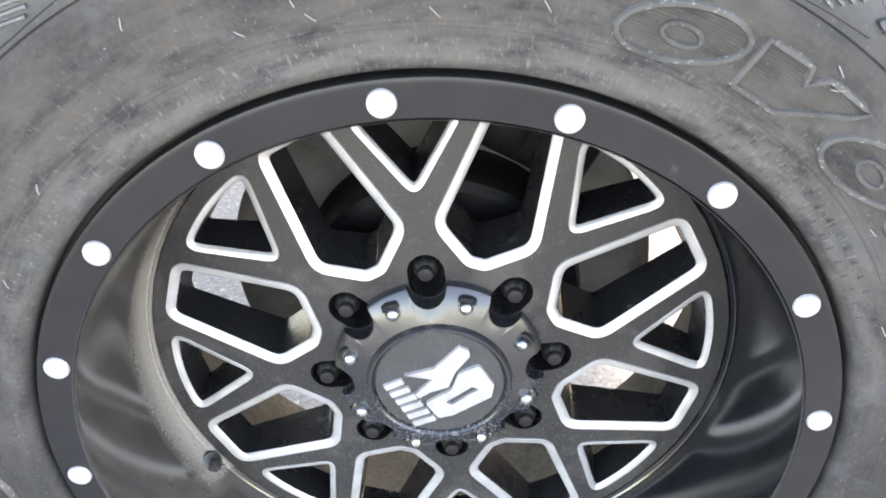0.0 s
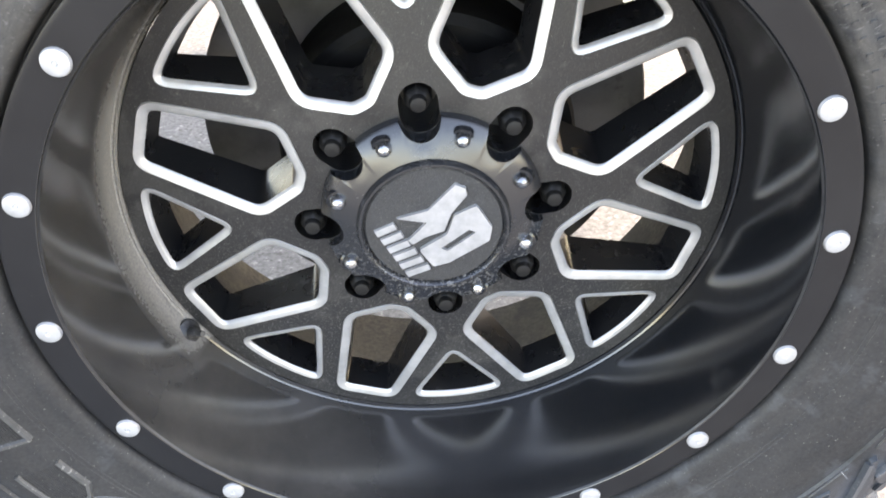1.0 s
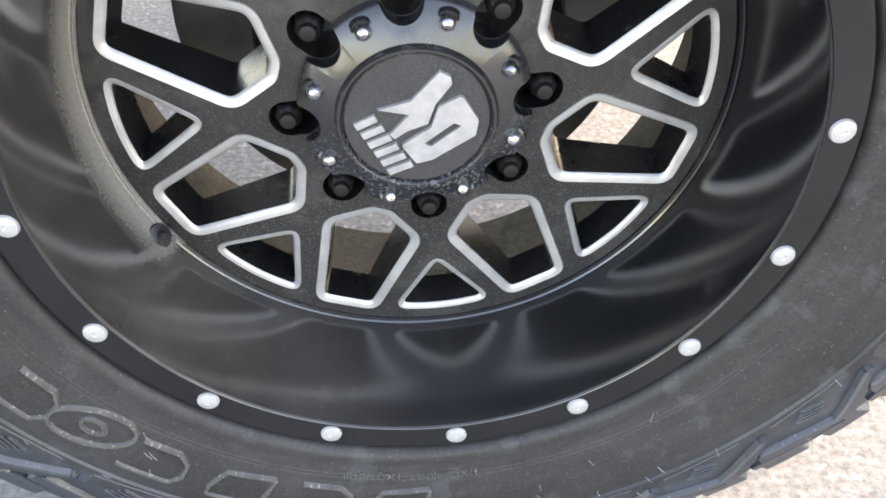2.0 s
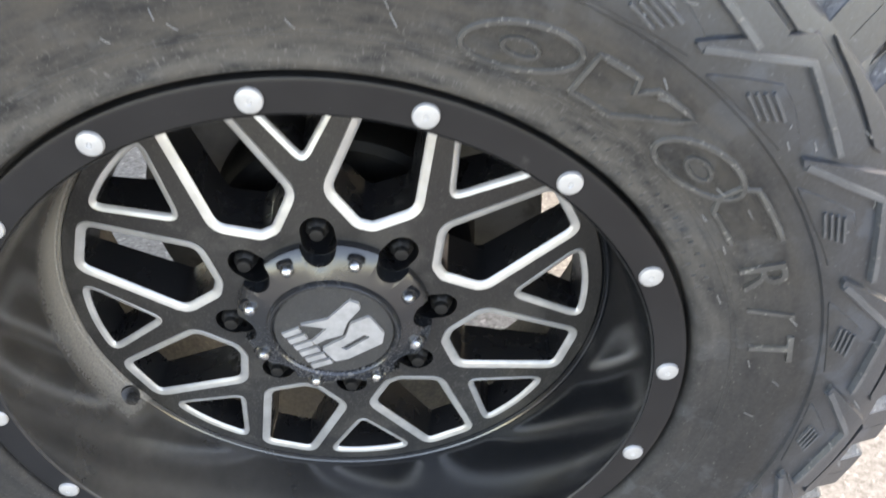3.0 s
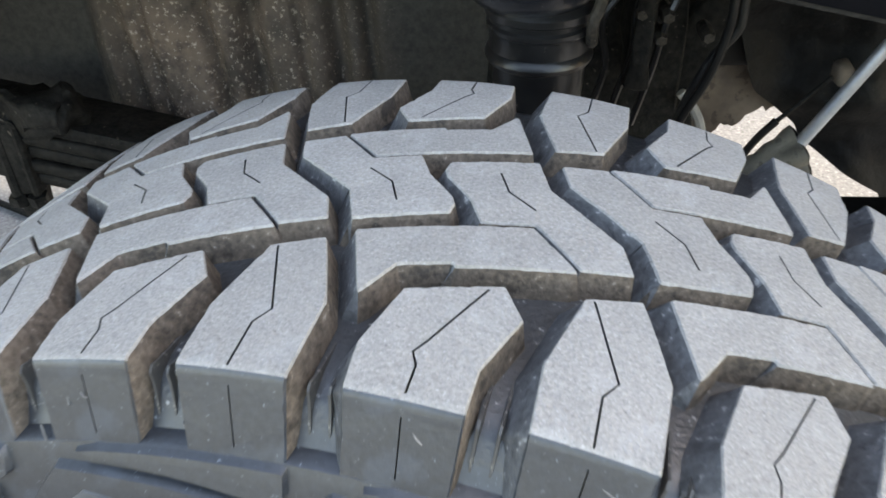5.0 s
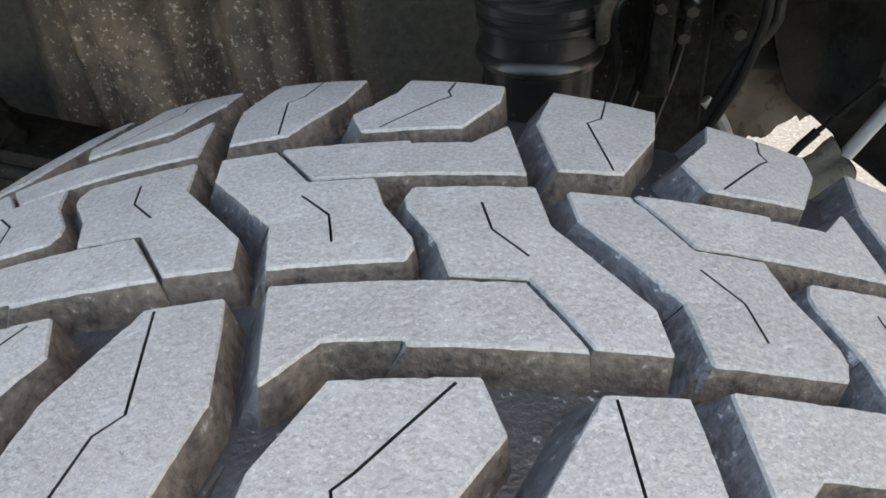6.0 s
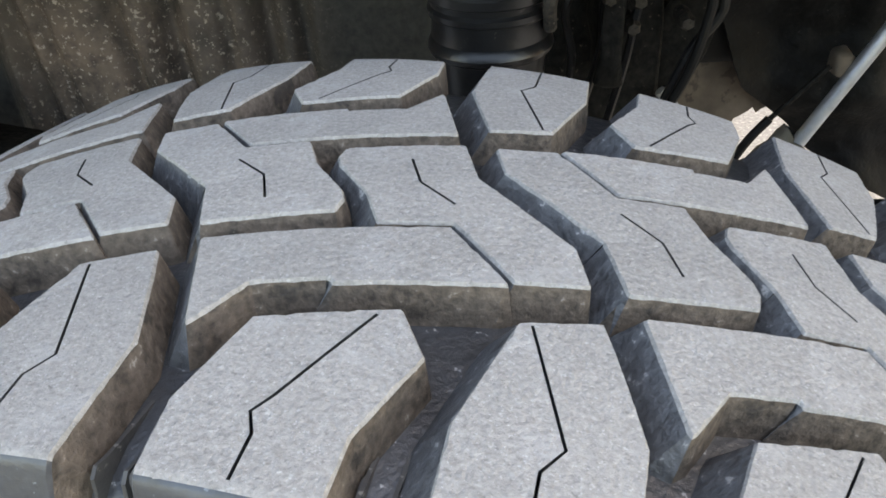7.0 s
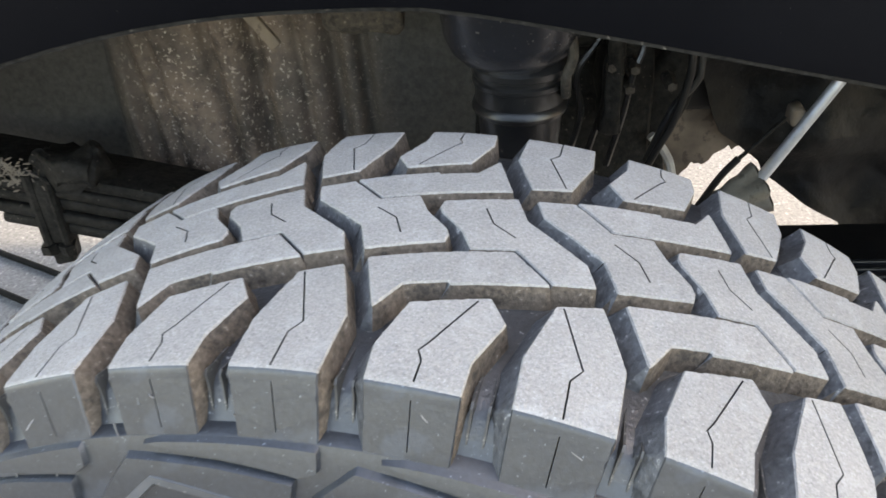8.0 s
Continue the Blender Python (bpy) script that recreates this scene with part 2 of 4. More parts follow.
cap_black = material("cap_textured_black", ((0.020, 0.020, 0.021), (0.034, 0.034, 0.035)), 40, (0.40, 0.6), bump=0.6, bump_scale=900, fine=(900, 0.5), specks=(((0.36, 0.345, 0.32), 700, 0.62, 0.4), ((0.36, 0.345, 0.32), 1300, 0.60, 0.35)))
milled = material("milled_aluminium", ((0.42, 0.416, 0.410), (0.55, 0.546, 0.538)), 40, (0.32, 0.5), metal=0.6, bump=0.05, bump_scale=800, specks=((DUST, 300, 0.68, 0.3),))
rivet_metal = material("rivet_aluminium", ((0.40, 0.40, 0.40), (0.52, 0.52, 0.52)), 60, (0.4, 0.55), metal=0.5, specks=(((0.45, 0.45, 0.45), 500, 0.70, 0.5),))
emblem_metal = material("emblem_silver", ((0.36, 0.36, 0.365), (0.52, 0.52, 0.525)), 60, (0.3, 0.45), metal=0.5, specks=((DUST, 300, 0.66, 0.3),))
dull_metal = material("dull_machined_line", ((0.035, 0.035, 0.036), (0.06, 0.06, 0.061)), 60, (0.4, 0.55), metal=0.5)
zinc_rod = material("zinc_plated_rod", ((0.50, 0.53, 0.57), (0.64, 0.66, 0.69)), 60, (0.3, 0.45), metal=0.55, bump=0.05, bump_scale=300, specks=((DUST, 200, 0.62, 0.4),))
screw_steel = material("tarnished_screw_steel", ((0.26, 0.27, 0.28), (0.48, 0.49, 0.50)), 50, (0.18, 0.35), metal=1.0, each=0.3)
cable_rubber = material("dull_cable_rubber", ((0.006, 0.006, 0.006), (0.012, 0.012, 0.011)), 30, (0.7, 0.9), spec=0.05)
black_plastic = material("black_plastic", ((0.004, 0.004, 0.0043), (0.008, 0.0078, 0.0076)), 18, (0.42, 0.62), bump=0.1, bump_scale=500, specks=((DUST, 90, 0.68, 0.08),), spec=0.35)
step_plastic = material("deep_black_plastic", ((0.003, 0.003, 0.0032), (0.006, 0.006, 0.006)), 18, (0.4, 0.6), bump=0.1, bump_scale=500, spec=0.14)
old_plastic = material("weathered_black_plastic", ((0.010, 0.010, 0.010), (0.024, 0.023, 0.021)), 22, (0.5, 0.7), bump=0.3, bump_scale=150, specks=(((0.06, 0.055, 0.05), 60, 0.62, 0.5), ((0.12, 0.11, 0.10), 200, 0.68, 0.5)))
muddy_liner = material("muddy_liner_plastic", ((0.028, 0.028, 0.026), (0.046, 0.045, 0.041)), 6, (0.55, 0.8), bump=0.5, bump_scale=160, fine=(160, 0.5))
for dirt, size, lo, hi, share in (((0.22, 0.163, 0.130), 11, 0.26, 0.60, 0.95), ((0.040, 0.034, 0.030), 34, 0.46, 0.62, 0.70), ((0.60, 0.52, 0.45), 230, 0.585, 0.64, 0.75), ((0.55, 0.46, 0.39), 110, 0.62, 0.66, 0.7)):
    patchy_tint(muddy_liner, dirt, (("X", -0.345, -0.30), ("X", -0.03, -0.16)), size, lo, hi, share)
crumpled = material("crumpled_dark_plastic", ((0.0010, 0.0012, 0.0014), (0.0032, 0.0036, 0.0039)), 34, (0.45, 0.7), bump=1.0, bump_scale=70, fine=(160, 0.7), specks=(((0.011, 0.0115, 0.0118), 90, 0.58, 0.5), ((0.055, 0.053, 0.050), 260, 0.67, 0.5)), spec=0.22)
brown_steel = material("brown_dirty_steel", ((0.14, 0.11, 0.085), (0.24, 0.19, 0.145)), 22, (0.7, 0.9), bump=0.3, bump_scale=160, specks=(((0.06, 0.048, 0.037), 60, 0.58, 0.6),))
rust_brown = material("rust_brown_dirt", ((0.055, 0.034, 0.021), (0.13, 0.080, 0.048)), 25, (0.6, 0.85), bump=0.5, bump_scale=120, fine=(140, 0.4))
mud_crust = material("flecked_mud_crust", ((0.026, 0.022, 0.018), (0.065, 0.053, 0.042)), 35, (0.7, 0.9), bump=0.8, bump_scale=120, fine=(200, 0.5), specks=(((0.010, 0.009, 0.008), 90, 0.55, 0.7), ((0.30, 0.26, 0.21), 190, 0.65, 0.5)))
rubber_gloss = material("dark_glossy_rubber", ((0.008, 0.008, 0.009), (0.018, 0.018, 0.019)), 30, (0.22, 0.4), bump=0.2, bump_scale=120, specks=((DUST, 120, 0.66, 0.3),), spec=0.6)
pale_tube = material("pale_dusty_tube", ((0.30, 0.29, 0.275), (0.42, 0.41, 0.39)), 40, (0.5, 0.7))
grimy_iron = material("grimy_black_iron", ((0.006, 0.006, 0.006), (0.020, 0.019, 0.017)), 40, (0.5, 0.75), bump=0.8, bump_scale=110, fine=(160, 0.5), specks=(((0.16, 0.145, 0.125), 170, 0.66, 0.6),), spec=0.15)
rotor_steel = material("dusty_rotor_steel", ((0.09, 0.088, 0.085), (0.15, 0.146, 0.14)), 20, (0.34, 0.5), metal=0.7, specks=(((0.05, 0.045, 0.04), 25, 0.60, 0.5),))
rusty = material("dirty_brake_iron", ((0.005, 0.005, 0.005), (0.012, 0.011, 0.010)), 30, (0.45, 0.75), spec=0.2, bump=0.2, bump_scale=300)
tan_dirt = material("dust_coated_steel", ((0.09, 0.076, 0.062), (0.19, 0.16, 0.13)), 20, (0.7, 0.9), bump=0.2, bump_scale=200, specks=(((0.08, 0.065, 0.05), 40, 0.62, 0.5),))
cup_paint = material("dusty_dark_cup_paint", ((0.013, 0.0145, 0.020), (0.020, 0.0215, 0.028)), 12, (0.20, 0.32), bump=0.1, bump_scale=200, specks=((DUST, 200, 0.66, 0.3),), spec=0.5)
olive_rubber = material("dusty_olive_rubber", ((0.13, 0.118, 0.094), (0.25, 0.226, 0.182)), 35, (0.6, 0.85), bump=0.8, bump_scale=90, specks=(((0.05, 0.047, 0.04), 70, 0.60, 0.6),))
body_paint = material("dark_blue_black_body_paint", ((0.0028, 0.0030, 0.0040), (0.0046, 0.0049, 0.0062)), 6, (0.40, 0.5), spec=0.05, specks=((DUST, 300, 0.72, 0.15),))
concrete = material("pale_concrete", ((0.138, 0.138, 0.136), (0.176, 0.176, 0.173)), 2.2, (0.8, 0.95), bump=0.55, bump_scale=110, fine=(110, 0.6),
                    specks=(((0.085, 0.082, 0.077), 80, 0.57, 0.55), ((0.40, 0.392, 0.375), 70, 0.58, 0.5), ((0.06, 0.057, 0.052), 220, 0.63, 0.6)))

# ---- building helpers ----

HUB = 0.452          # height of the wheel's axis
GROUND = -0.015      # under the tyre's tread
BASE = -4.25         # turn of the wheel's pattern, degrees clockwise


def finish(bm, angle=32):
    bmesh.ops.recalc_face_normals(bm, faces=bm.faces[:])
    me = bpy.data.meshes.new("m")
    bm.to_mesh(me)
    bm.free()
    me.shade_smooth()
    me.set_sharp_from_angle(angle=radians(angle))
    return me


def mesh_object(name, me, mat, parent=None, label="", m=None):
    ob = new(name, me)
    me.name = name
    if mat and not me.materials:
        me.materials.append(mat)
    ob.parent = parent
    if m:
        ob.matrix_basis = m
    if label:
        ob["label"] = label
    return ob


def part(name, bm, mat, parent, label="", m=None, angle=32):
    return mesh_object(name, finish(bm, angle), mat, parent, label, m)


def thing(name, place, label, category, group="", kind=""):
    e = new(name)
    e.empty_display_size = 0.05
    e.location = place
    return tagged(e, label, category, group, kind)


def polar(r, deg, y):
    a = radians(deg)
    return Vector((r * math.sin(a), y, r * math.cos(a)))


def lathe(profile, n=128, closed=False):
    """Turns (r, y) points round the y axis."""
    bm = bmesh.new()
    rings = [[bm.verts.new(polar(r, 360 * i / n, y)) for i in range(n)] for r, y in profile]
    pairs = list(zip(rings, rings[1:])) + ([(rings[-1], rings[0])] if closed else [])
    for a, b in pairs:
        for i in range(n):
            bm.faces.new((a[i], a[(i + 1) % n], b[(i + 1) % n], b[i]))
    return bm


def rounded(poly, radius, n=5):
    """The polygon with its corners rounded; radius a number or one a corner."""
    out, count = [], len(poly)
    for i, p in enumerate(poly):
        rad = radius[i] if isinstance(radius, (list, tuple)) else radius
        p, a, b = Vector(p), Vector(poly[i - 1]), Vector(poly[(i + 1) % count])
        u, v = (a - p), (b - p)
        half = u.angle(v) / 2
        d = min(rad / math.tan(half), u.length * 0.48, v.length * 0.48)
        s, e = p + u.normalized() * d, p + v.normalized() * d
        for j in range(n + 1):
            t = j / n
            out.append(((1 - t) ** 2 * s + 2 * t * (1 - t) * p + t * t * e).to_tuple())
    return out


def inset(poly, d):
    """The polygon moved inwards by d (outwards: minus), mitred."""
    pts = [Vector(p) for p in poly]
    area = sum(a.x * b.y - b.x * a.y for a, b in zip(pts, pts[1:] + pts[:1]))
    sign = 1 if area > 0 else -1
    out = []
    for i, p in enumerate(pts):
        u, v = (p - pts[i - 1]).normalized(), (pts[(i + 1) % len(pts)] - p).normalized()
        nu, nv = Vector((-u.y, u.x)) * sign, Vector((-v.y, v.x)) * sign
        m = nu + nv
        m = m / max(m.length_squared, 0.6) * 2
        out.append((p + m * d).to_tuple())
    return out


def tube(points, radius, n=10):
    """A round tube along points, with closed ends."""
    bm = bmesh.new()
    pts = [Vector(p) for p in points]
    rings = []
    for i, p in enumerate(pts):
        way = (pts[min(i + 1, len(pts) - 1)] - pts[max(i - 1, 0)]).normalized()
        side = way.orthogonal().normalized() if not rings else (side - way * side.dot(way)).normalized()
        up = way.cross(side)
        rings.append([bm.verts.new(p + radius * (math.cos(2 * math.pi * j / n) * side + math.sin(2 * math.pi * j / n) * up)) for j in range(n)])
    for a, b in zip(rings, rings[1:]):
        for j in range(n):
            bm.faces.new((a[j], a[(j + 1) % n], b[(j + 1) % n], b[j]))
    bm.faces.new(rings[0])
    bm.faces.new(rings[-1])
    return bm


def smooth_path(points, n=8):
    """Catmull-Rom through points."""
    p = [Vector(q) for q in points]
    p = [p[0] * 2 - p[1]] + p + [p[-1] * 2 - p[-2]]
    out = []
    for i in range(1, len(p) - 2):
        for j in range(n):
            t = j / n
            a, b, c, d = p[i - 1:i + 3]
            out.append(0.5 * (2 * b + (c - a) * t + (2 * a - 5 * b + 4 * c - d) * t * t + (3 * b - a - 3 * c + d) * t ** 3))
    return out + [p[-2]]


def box(lo, hi, bevel=0.004, segments=2, turn=None):
    bm = bmesh.new()
    bmesh.ops.create_cube(bm, size=1)
    c, s = (Vector(lo) + Vector(hi)) / 2, Vector(hi) - Vector(lo)
    bmesh.ops.scale(bm, vec=s, verts=bm.verts)
    if bevel:
        bmesh.ops.bevel(bm, geom=bm.edges[:], offset=bevel, segments=segments, affect="EDGES", profile=0.5)
    if turn:
        bmesh.ops.transform(bm, matrix=turn, verts=bm.verts)
    bmesh.ops.translate(bm, vec=c, verts=bm.verts)
    return bm


def add(bm, other):
    """Joins the other bmesh into bm."""
    me = bpy.data.meshes.new("tmp")
    other.to_mesh(me)
    other.free()
    bm.from_mesh(me)
    bpy.data.meshes.remove(me)
    return bm


def fill(bm, loops):
    """A flat face with holes, from closed loops of verts."""
    edges = []
    for lp in loops:
        for a, b in zip(lp, lp[1:] + lp[:1]):
            edges.append(bm.edges.get((a, b)) or bm.edges.new((a, b)))
    bmesh.ops.triangle_fill(bm, use_beauty=True, edges=edges)


def wall_between(bm, a, b):
    for i in range(len(a)):
        j = (i + 1) % len(a)
        bm.faces.new((a[i], a[j], b[j], b[i]))


# ---- ground ----
bm = bmesh.new()
bmesh.ops.create_grid(bm, x_segments=2, y_segments=2, size=150)
ground = part("ground", bm, concrete, None, m=pose(0, 0, GROUND))
tagged(ground, "pale worn concrete ground with fine speckled grit", "ground", kind="structure")

# ---- wheel ----
wheel = thing("wheel", (0, 0, GROUND), "black deep-dish truck wheel with milled windows and knobbly tyre on concrete", "wheel")
AXIS = pose(0, 0, HUB - GROUND)

# -- tyre --
MID = 0.1253                     # middle of the tread, along the axle
ROUND = 0.466                    # radius at which tread angles are turned into lengths
PITCHES = 23
STEP = 360 / PITCHES
DEEP = 0.0135


def crown(y):
    return 0.4675 - ((y - MID) / 0.125) ** 2 * 0.0060


def shoulder_table():
    """The tread's outline from its middle outwards over the shoulder: way along it, radius, y, lean."""
    w = np.arange(0.0, 0.172, 0.0005)
    rows, y, r = [], MID, crown(MID)
    for i, d in enumerate(w):
        lean = math.atan(2 * min(d, 0.125) / 0.125 ** 2 * 0.0060)
        k = min(max((d - (MID - 0.0065)) / 0.006, 0), 1)
        lean += (radians(70) - lean) * k * k * (3 - 2 * k)
        k = min(max((d - (MID - 0.022)) / 0.042, 0), 1)
        rows.append((d, r, y, lean, radians(70) * k * k * (3 - 2 * k)))
        r -= 0.0005 * math.sin(lean)
        y -= 0.0005 * math.cos(lean)
    return np.array(rows)


TABLE = shoulder_table()


def on_tread(s, w, h, far=False):
    """s: metres along the tread, w: across it (from the shoulder's edge), h: above it. The inner half has worn a little lower."""
    d = MID - w
    sgn = 1 if d >= 0 else -1
    r, y, lean = (np.interp(abs(d), TABLE[:, 0], TABLE[:, c]) for c in (1, 2, 4))
    if far == (d >= 0):
        r -= 0.0022 * (d / 0.125) ** 2
    r, off = r + h * math.cos(lean), (MID - y) + h * math.sin(lean)
    a = s / ROUND
    return Vector((r * math.sin(a), -sgn * off, r * math.cos(a)))


def metres(deg_points, shift=1.23):
    return [(radians(a - shift) * ROUND, w) for a, w in deg_points]


def slit(points, width=0.0009):
    """A thin closed loop along a line."""
    p = [Vector(q) for q in points]
    left, right = [], []
    for i, q in enumerate(p):
        way = (p[min(i + 1, len(p) - 1)] - p[max(i - 1, 0)]).normalized()
        side = Vector((-way.y, way.x)) * width / 2
        left.append((q + side).to_tuple())
        right.append((q - side).to_tuple())
    return left + right[::-1]


WEAR = random.Random(21)


def ragged(outline):
    """The outline in short steps, and the same a little inside it, nibbled and chipped by wear."""
    fine = []
    for p, q in zip(outline, outline[1:] + outline[:1]):
        n = max(1, int(math.dist(p, q) / 0.0026))
        fine += [(p[0] + (q[0] - p[0]) * i / n, p[1] + (q[1] - p[1]) * i / n) for i in range(n)]
    near, far = inset(fine, 0.0005), inset(fine, 0.0007)
    out = []
    for a, b in zip(near, far):
        t = WEAR.random() ** 2 if WEAR.random() > 0.04 else WEAR.uniform(2.0, 4.5)
        out.append((a[0] + (b[0] - a[0]) * t, a[1] + (b[1] - a[1]) * t))
    return fine, out


def sloped(outline, lead):
    """The foot of a block: a little wider all round, most on the leading side (lead: -1 or 1 along x), whose wall leans."""
    out = []
    for p, q in zip(outline, inset(outline, -0.0026)):
        way = (Vector(q) - Vector(p)).normalized()
        lean = 0.0085 * max(0.0, way.x * lead - 0.25)
        out.append((q[0] + way.x * lean, q[1] + way.y * lean))
    return out


# The mould's pitches differ in length: how far the pattern runs ahead, in degrees, round the tyre.
AHEAD = [(-95, 0), (-54, -0.89), (-47, -0.97), (-40, -1.14), (-33, -1.41), (-26, -1.8), (-19, -0.72), (-12, -0.04), (-5, 0), (2, 0.12), (9, 0.25), (16, 0.37), (23, -0.33), (30, -0.98), (37, -2.11), (44, -3.08), (51, -3.69), (58, -3.38), (105, 0)]


def ahead(deg):
    deg = (deg + 180) % 360 - 180
    return float(np.interp(deg, [p[0] for p in AHEAD], [p[1] for p in AHEAD]))


def tread_block(outline, slits, bends=(), lead=-1):
    """A rubber block with worn edges and sipes, still flat: x along the tread, y across it, z up."""
    bm = bmesh.new()
    outline = rounded(inset(outline, -0.0007), 0.0012, 2)
    outline, worn = ragged(outline)
    put = lambda pts, h: [bm.verts.new((x, y, h)) for x, y in pts]  # noqa: E731
    top, edge, low = put(worn, 0), put(outline, -0.0010), put(sloped(outline, lead), -DEEP - 0.001)
    for v in top:
        v.co.z -= 0.0002 * WEAR.random() ** 2
    for v in edge:
        v.co.z -= 0.0004 * WEAR.random() ** 2
    holes = [put(s, 0) for s in slits]
    floors = [put(s, -0.008) for s in slits]
    fill(bm, [top] + holes)
    wall_between(bm, top, edge)
    wall_between(bm, edge, low)
    bm.faces.new(low)
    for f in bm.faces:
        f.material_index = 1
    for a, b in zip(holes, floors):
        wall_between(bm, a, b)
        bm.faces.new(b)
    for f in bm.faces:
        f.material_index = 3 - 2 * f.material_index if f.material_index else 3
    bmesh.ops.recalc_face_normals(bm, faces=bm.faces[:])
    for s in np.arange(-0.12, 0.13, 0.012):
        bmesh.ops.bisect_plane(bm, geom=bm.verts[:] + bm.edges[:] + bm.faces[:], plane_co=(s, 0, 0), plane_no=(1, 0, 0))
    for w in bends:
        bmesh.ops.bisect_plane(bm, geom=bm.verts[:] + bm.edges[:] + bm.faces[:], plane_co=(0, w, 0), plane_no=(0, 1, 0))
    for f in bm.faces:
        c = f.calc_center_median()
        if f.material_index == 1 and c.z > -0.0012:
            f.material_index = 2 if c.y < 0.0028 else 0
    bmesh.ops.triangulate(bm, faces=[f for f in bm.faces if len(f.verts) > 4])
    return bm


def wrapped(flat, middle, far):
    """The flat block laid round the tyre, stretched or squeezed by its pitch. middle: degrees of its pitch; far: on the inner half."""
    bm = flat.copy()
    for v in bm.verts:
        x, w, h = v.co
        way = math.degrees(x / ROUND)
        way += -ahead(middle - way) if far else ahead(middle + way)
        v.co = on_tread(radians(way) * ROUND, w, h, far)
    me = bpy.data.meshes.new("tread_block")
    bm.to_mesh(me)
    bm.free()
    # trailing walls painted warm with ground bounce and dirt, leading walls painted sky-blue
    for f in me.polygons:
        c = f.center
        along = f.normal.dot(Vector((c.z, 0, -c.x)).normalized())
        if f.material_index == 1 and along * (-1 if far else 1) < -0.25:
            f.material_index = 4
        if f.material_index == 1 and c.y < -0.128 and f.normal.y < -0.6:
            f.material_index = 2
    me.shade_smooth()
    me.set_sharp_from_angle(angle=radians(28))
    for mat in (tread_rubber, warm_wall_rubber, side_rubber, groove_rubber, cool_wall_rubber):
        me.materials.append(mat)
    return me


BENDS = (0.010, 0.0075, 0.006, 0.0045, 0.003, 0.0015, 0.0, -0.002)
SHAPES = [
    (metres([(1.39, 0.0538), (5.75, 0.0654), (6.93, 0.0504), (5.77, 0.0230), (5.72, -0.0304), (0.75, -0.0304), (0.69, 0.0019), (0.45, 0.0236)]),
     [slit(metres([(5.11, 0.0620), (3.30, 0.0297), (2.88, 0.0240), (3.23, 0.0181), (3.24, 0.0056)])), slit(metres([(3.25, -0.003), (3.3, -0.027)]), 0.0006)], BENDS),
    (metres([(9.47, 0.0701), (12.02, 0.0775), (12.76, 0.0625), (13.74, 0.0410), (13.62, -0.0304), (8.60, -0.0304), (8.50, 0.0015), (8.37, 0.0327)]),
     [slit(metres([(9.85, 0.0701), (11.53, 0.0334), (10.96, 0.0259), (10.98, 0.0045)])), slit(metres([(11.05, -0.003), (11.1, -0.027)]), 0.0006)], BENDS),
    (metres([(-2.29, 0.0847), (3.70, 0.0993), (6.17, 0.1050), (8.74, 0.0845), (3.22, 0.0722), (3.10, 0.0741), (0.45, 0.0677), (-0.66, 0.0492)]), [], ()),
    (metres([(0.69, 0.1447), (5.34, 0.1570), (6.44, 0.1353), (10.69, 0.1073), (11.39, 0.0922), (8.96, 0.0868), (6.30, 0.1084), (3.61, 0.1028), (2.62, 0.1180), (0.89, 0.1334), (0.62, 0.1385)]),
     [slit(metres([(3.58, 0.1418), (4.38, 0.1276), (6.03, 0.1177)]))], ()),
]   # two shoulder blocks, the bar and the block in the middle: outline, sipes, bends
OUTER = [tread_block(*shape, -1) for shape in SHAPES]
INNER = [tread_block(*shape, 1) for shape in SHAPES]

side = [(0.266, 0.024), (0.2786, 0.014), (0.2796, 0.006), (0.2808, 0.0000), (0.2832, -0.0037), (0.2885, -0.0054), (0.2925, -0.0052), (0.297, -0.0056), (0.305, -0.0076), (0.320, -0.0125), (0.345, -0.0185), (0.3645, -0.0190), (0.3658, -0.0212),
        (0.372, -0.0214), (0.398, -0.0188), (0.415, -0.0145), (0.4265, -0.0102), (0.4300, -0.0086), (0.4306, -0.0068), (0.4312, -0.0005), (0.437, 0.004), (0.4445, 0.0085), (0.4475, 0.012)]
floor_line = [(crown(MID - d) - DEEP, MID - d) for d in (0.105, 0.08, 0.055, 0.03, 0.0)]
near = side + floor_line
profile = near + [(r, 2 * MID - y) for r, y in reversed(near[:-1])]
tyre = part("tyre", lathe(profile, 184), side_rubber, wheel, "black mud-terrain tyre, dusty dry tread and grey scuffed sidewall", AXIS, 40)
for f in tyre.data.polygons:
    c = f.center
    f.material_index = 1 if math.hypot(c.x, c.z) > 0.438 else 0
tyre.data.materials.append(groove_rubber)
for k in range(PITCHES):
    middle = 1.23 + STEP * k
    turn = pose(0, 0, 0, 0, middle) @ Matrix.Translation((0, MID, 0))
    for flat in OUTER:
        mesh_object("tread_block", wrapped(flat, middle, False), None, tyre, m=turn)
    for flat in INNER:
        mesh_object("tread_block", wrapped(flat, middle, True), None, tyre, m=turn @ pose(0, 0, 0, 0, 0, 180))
for flat in OUTER + INNER:
    flat.free()


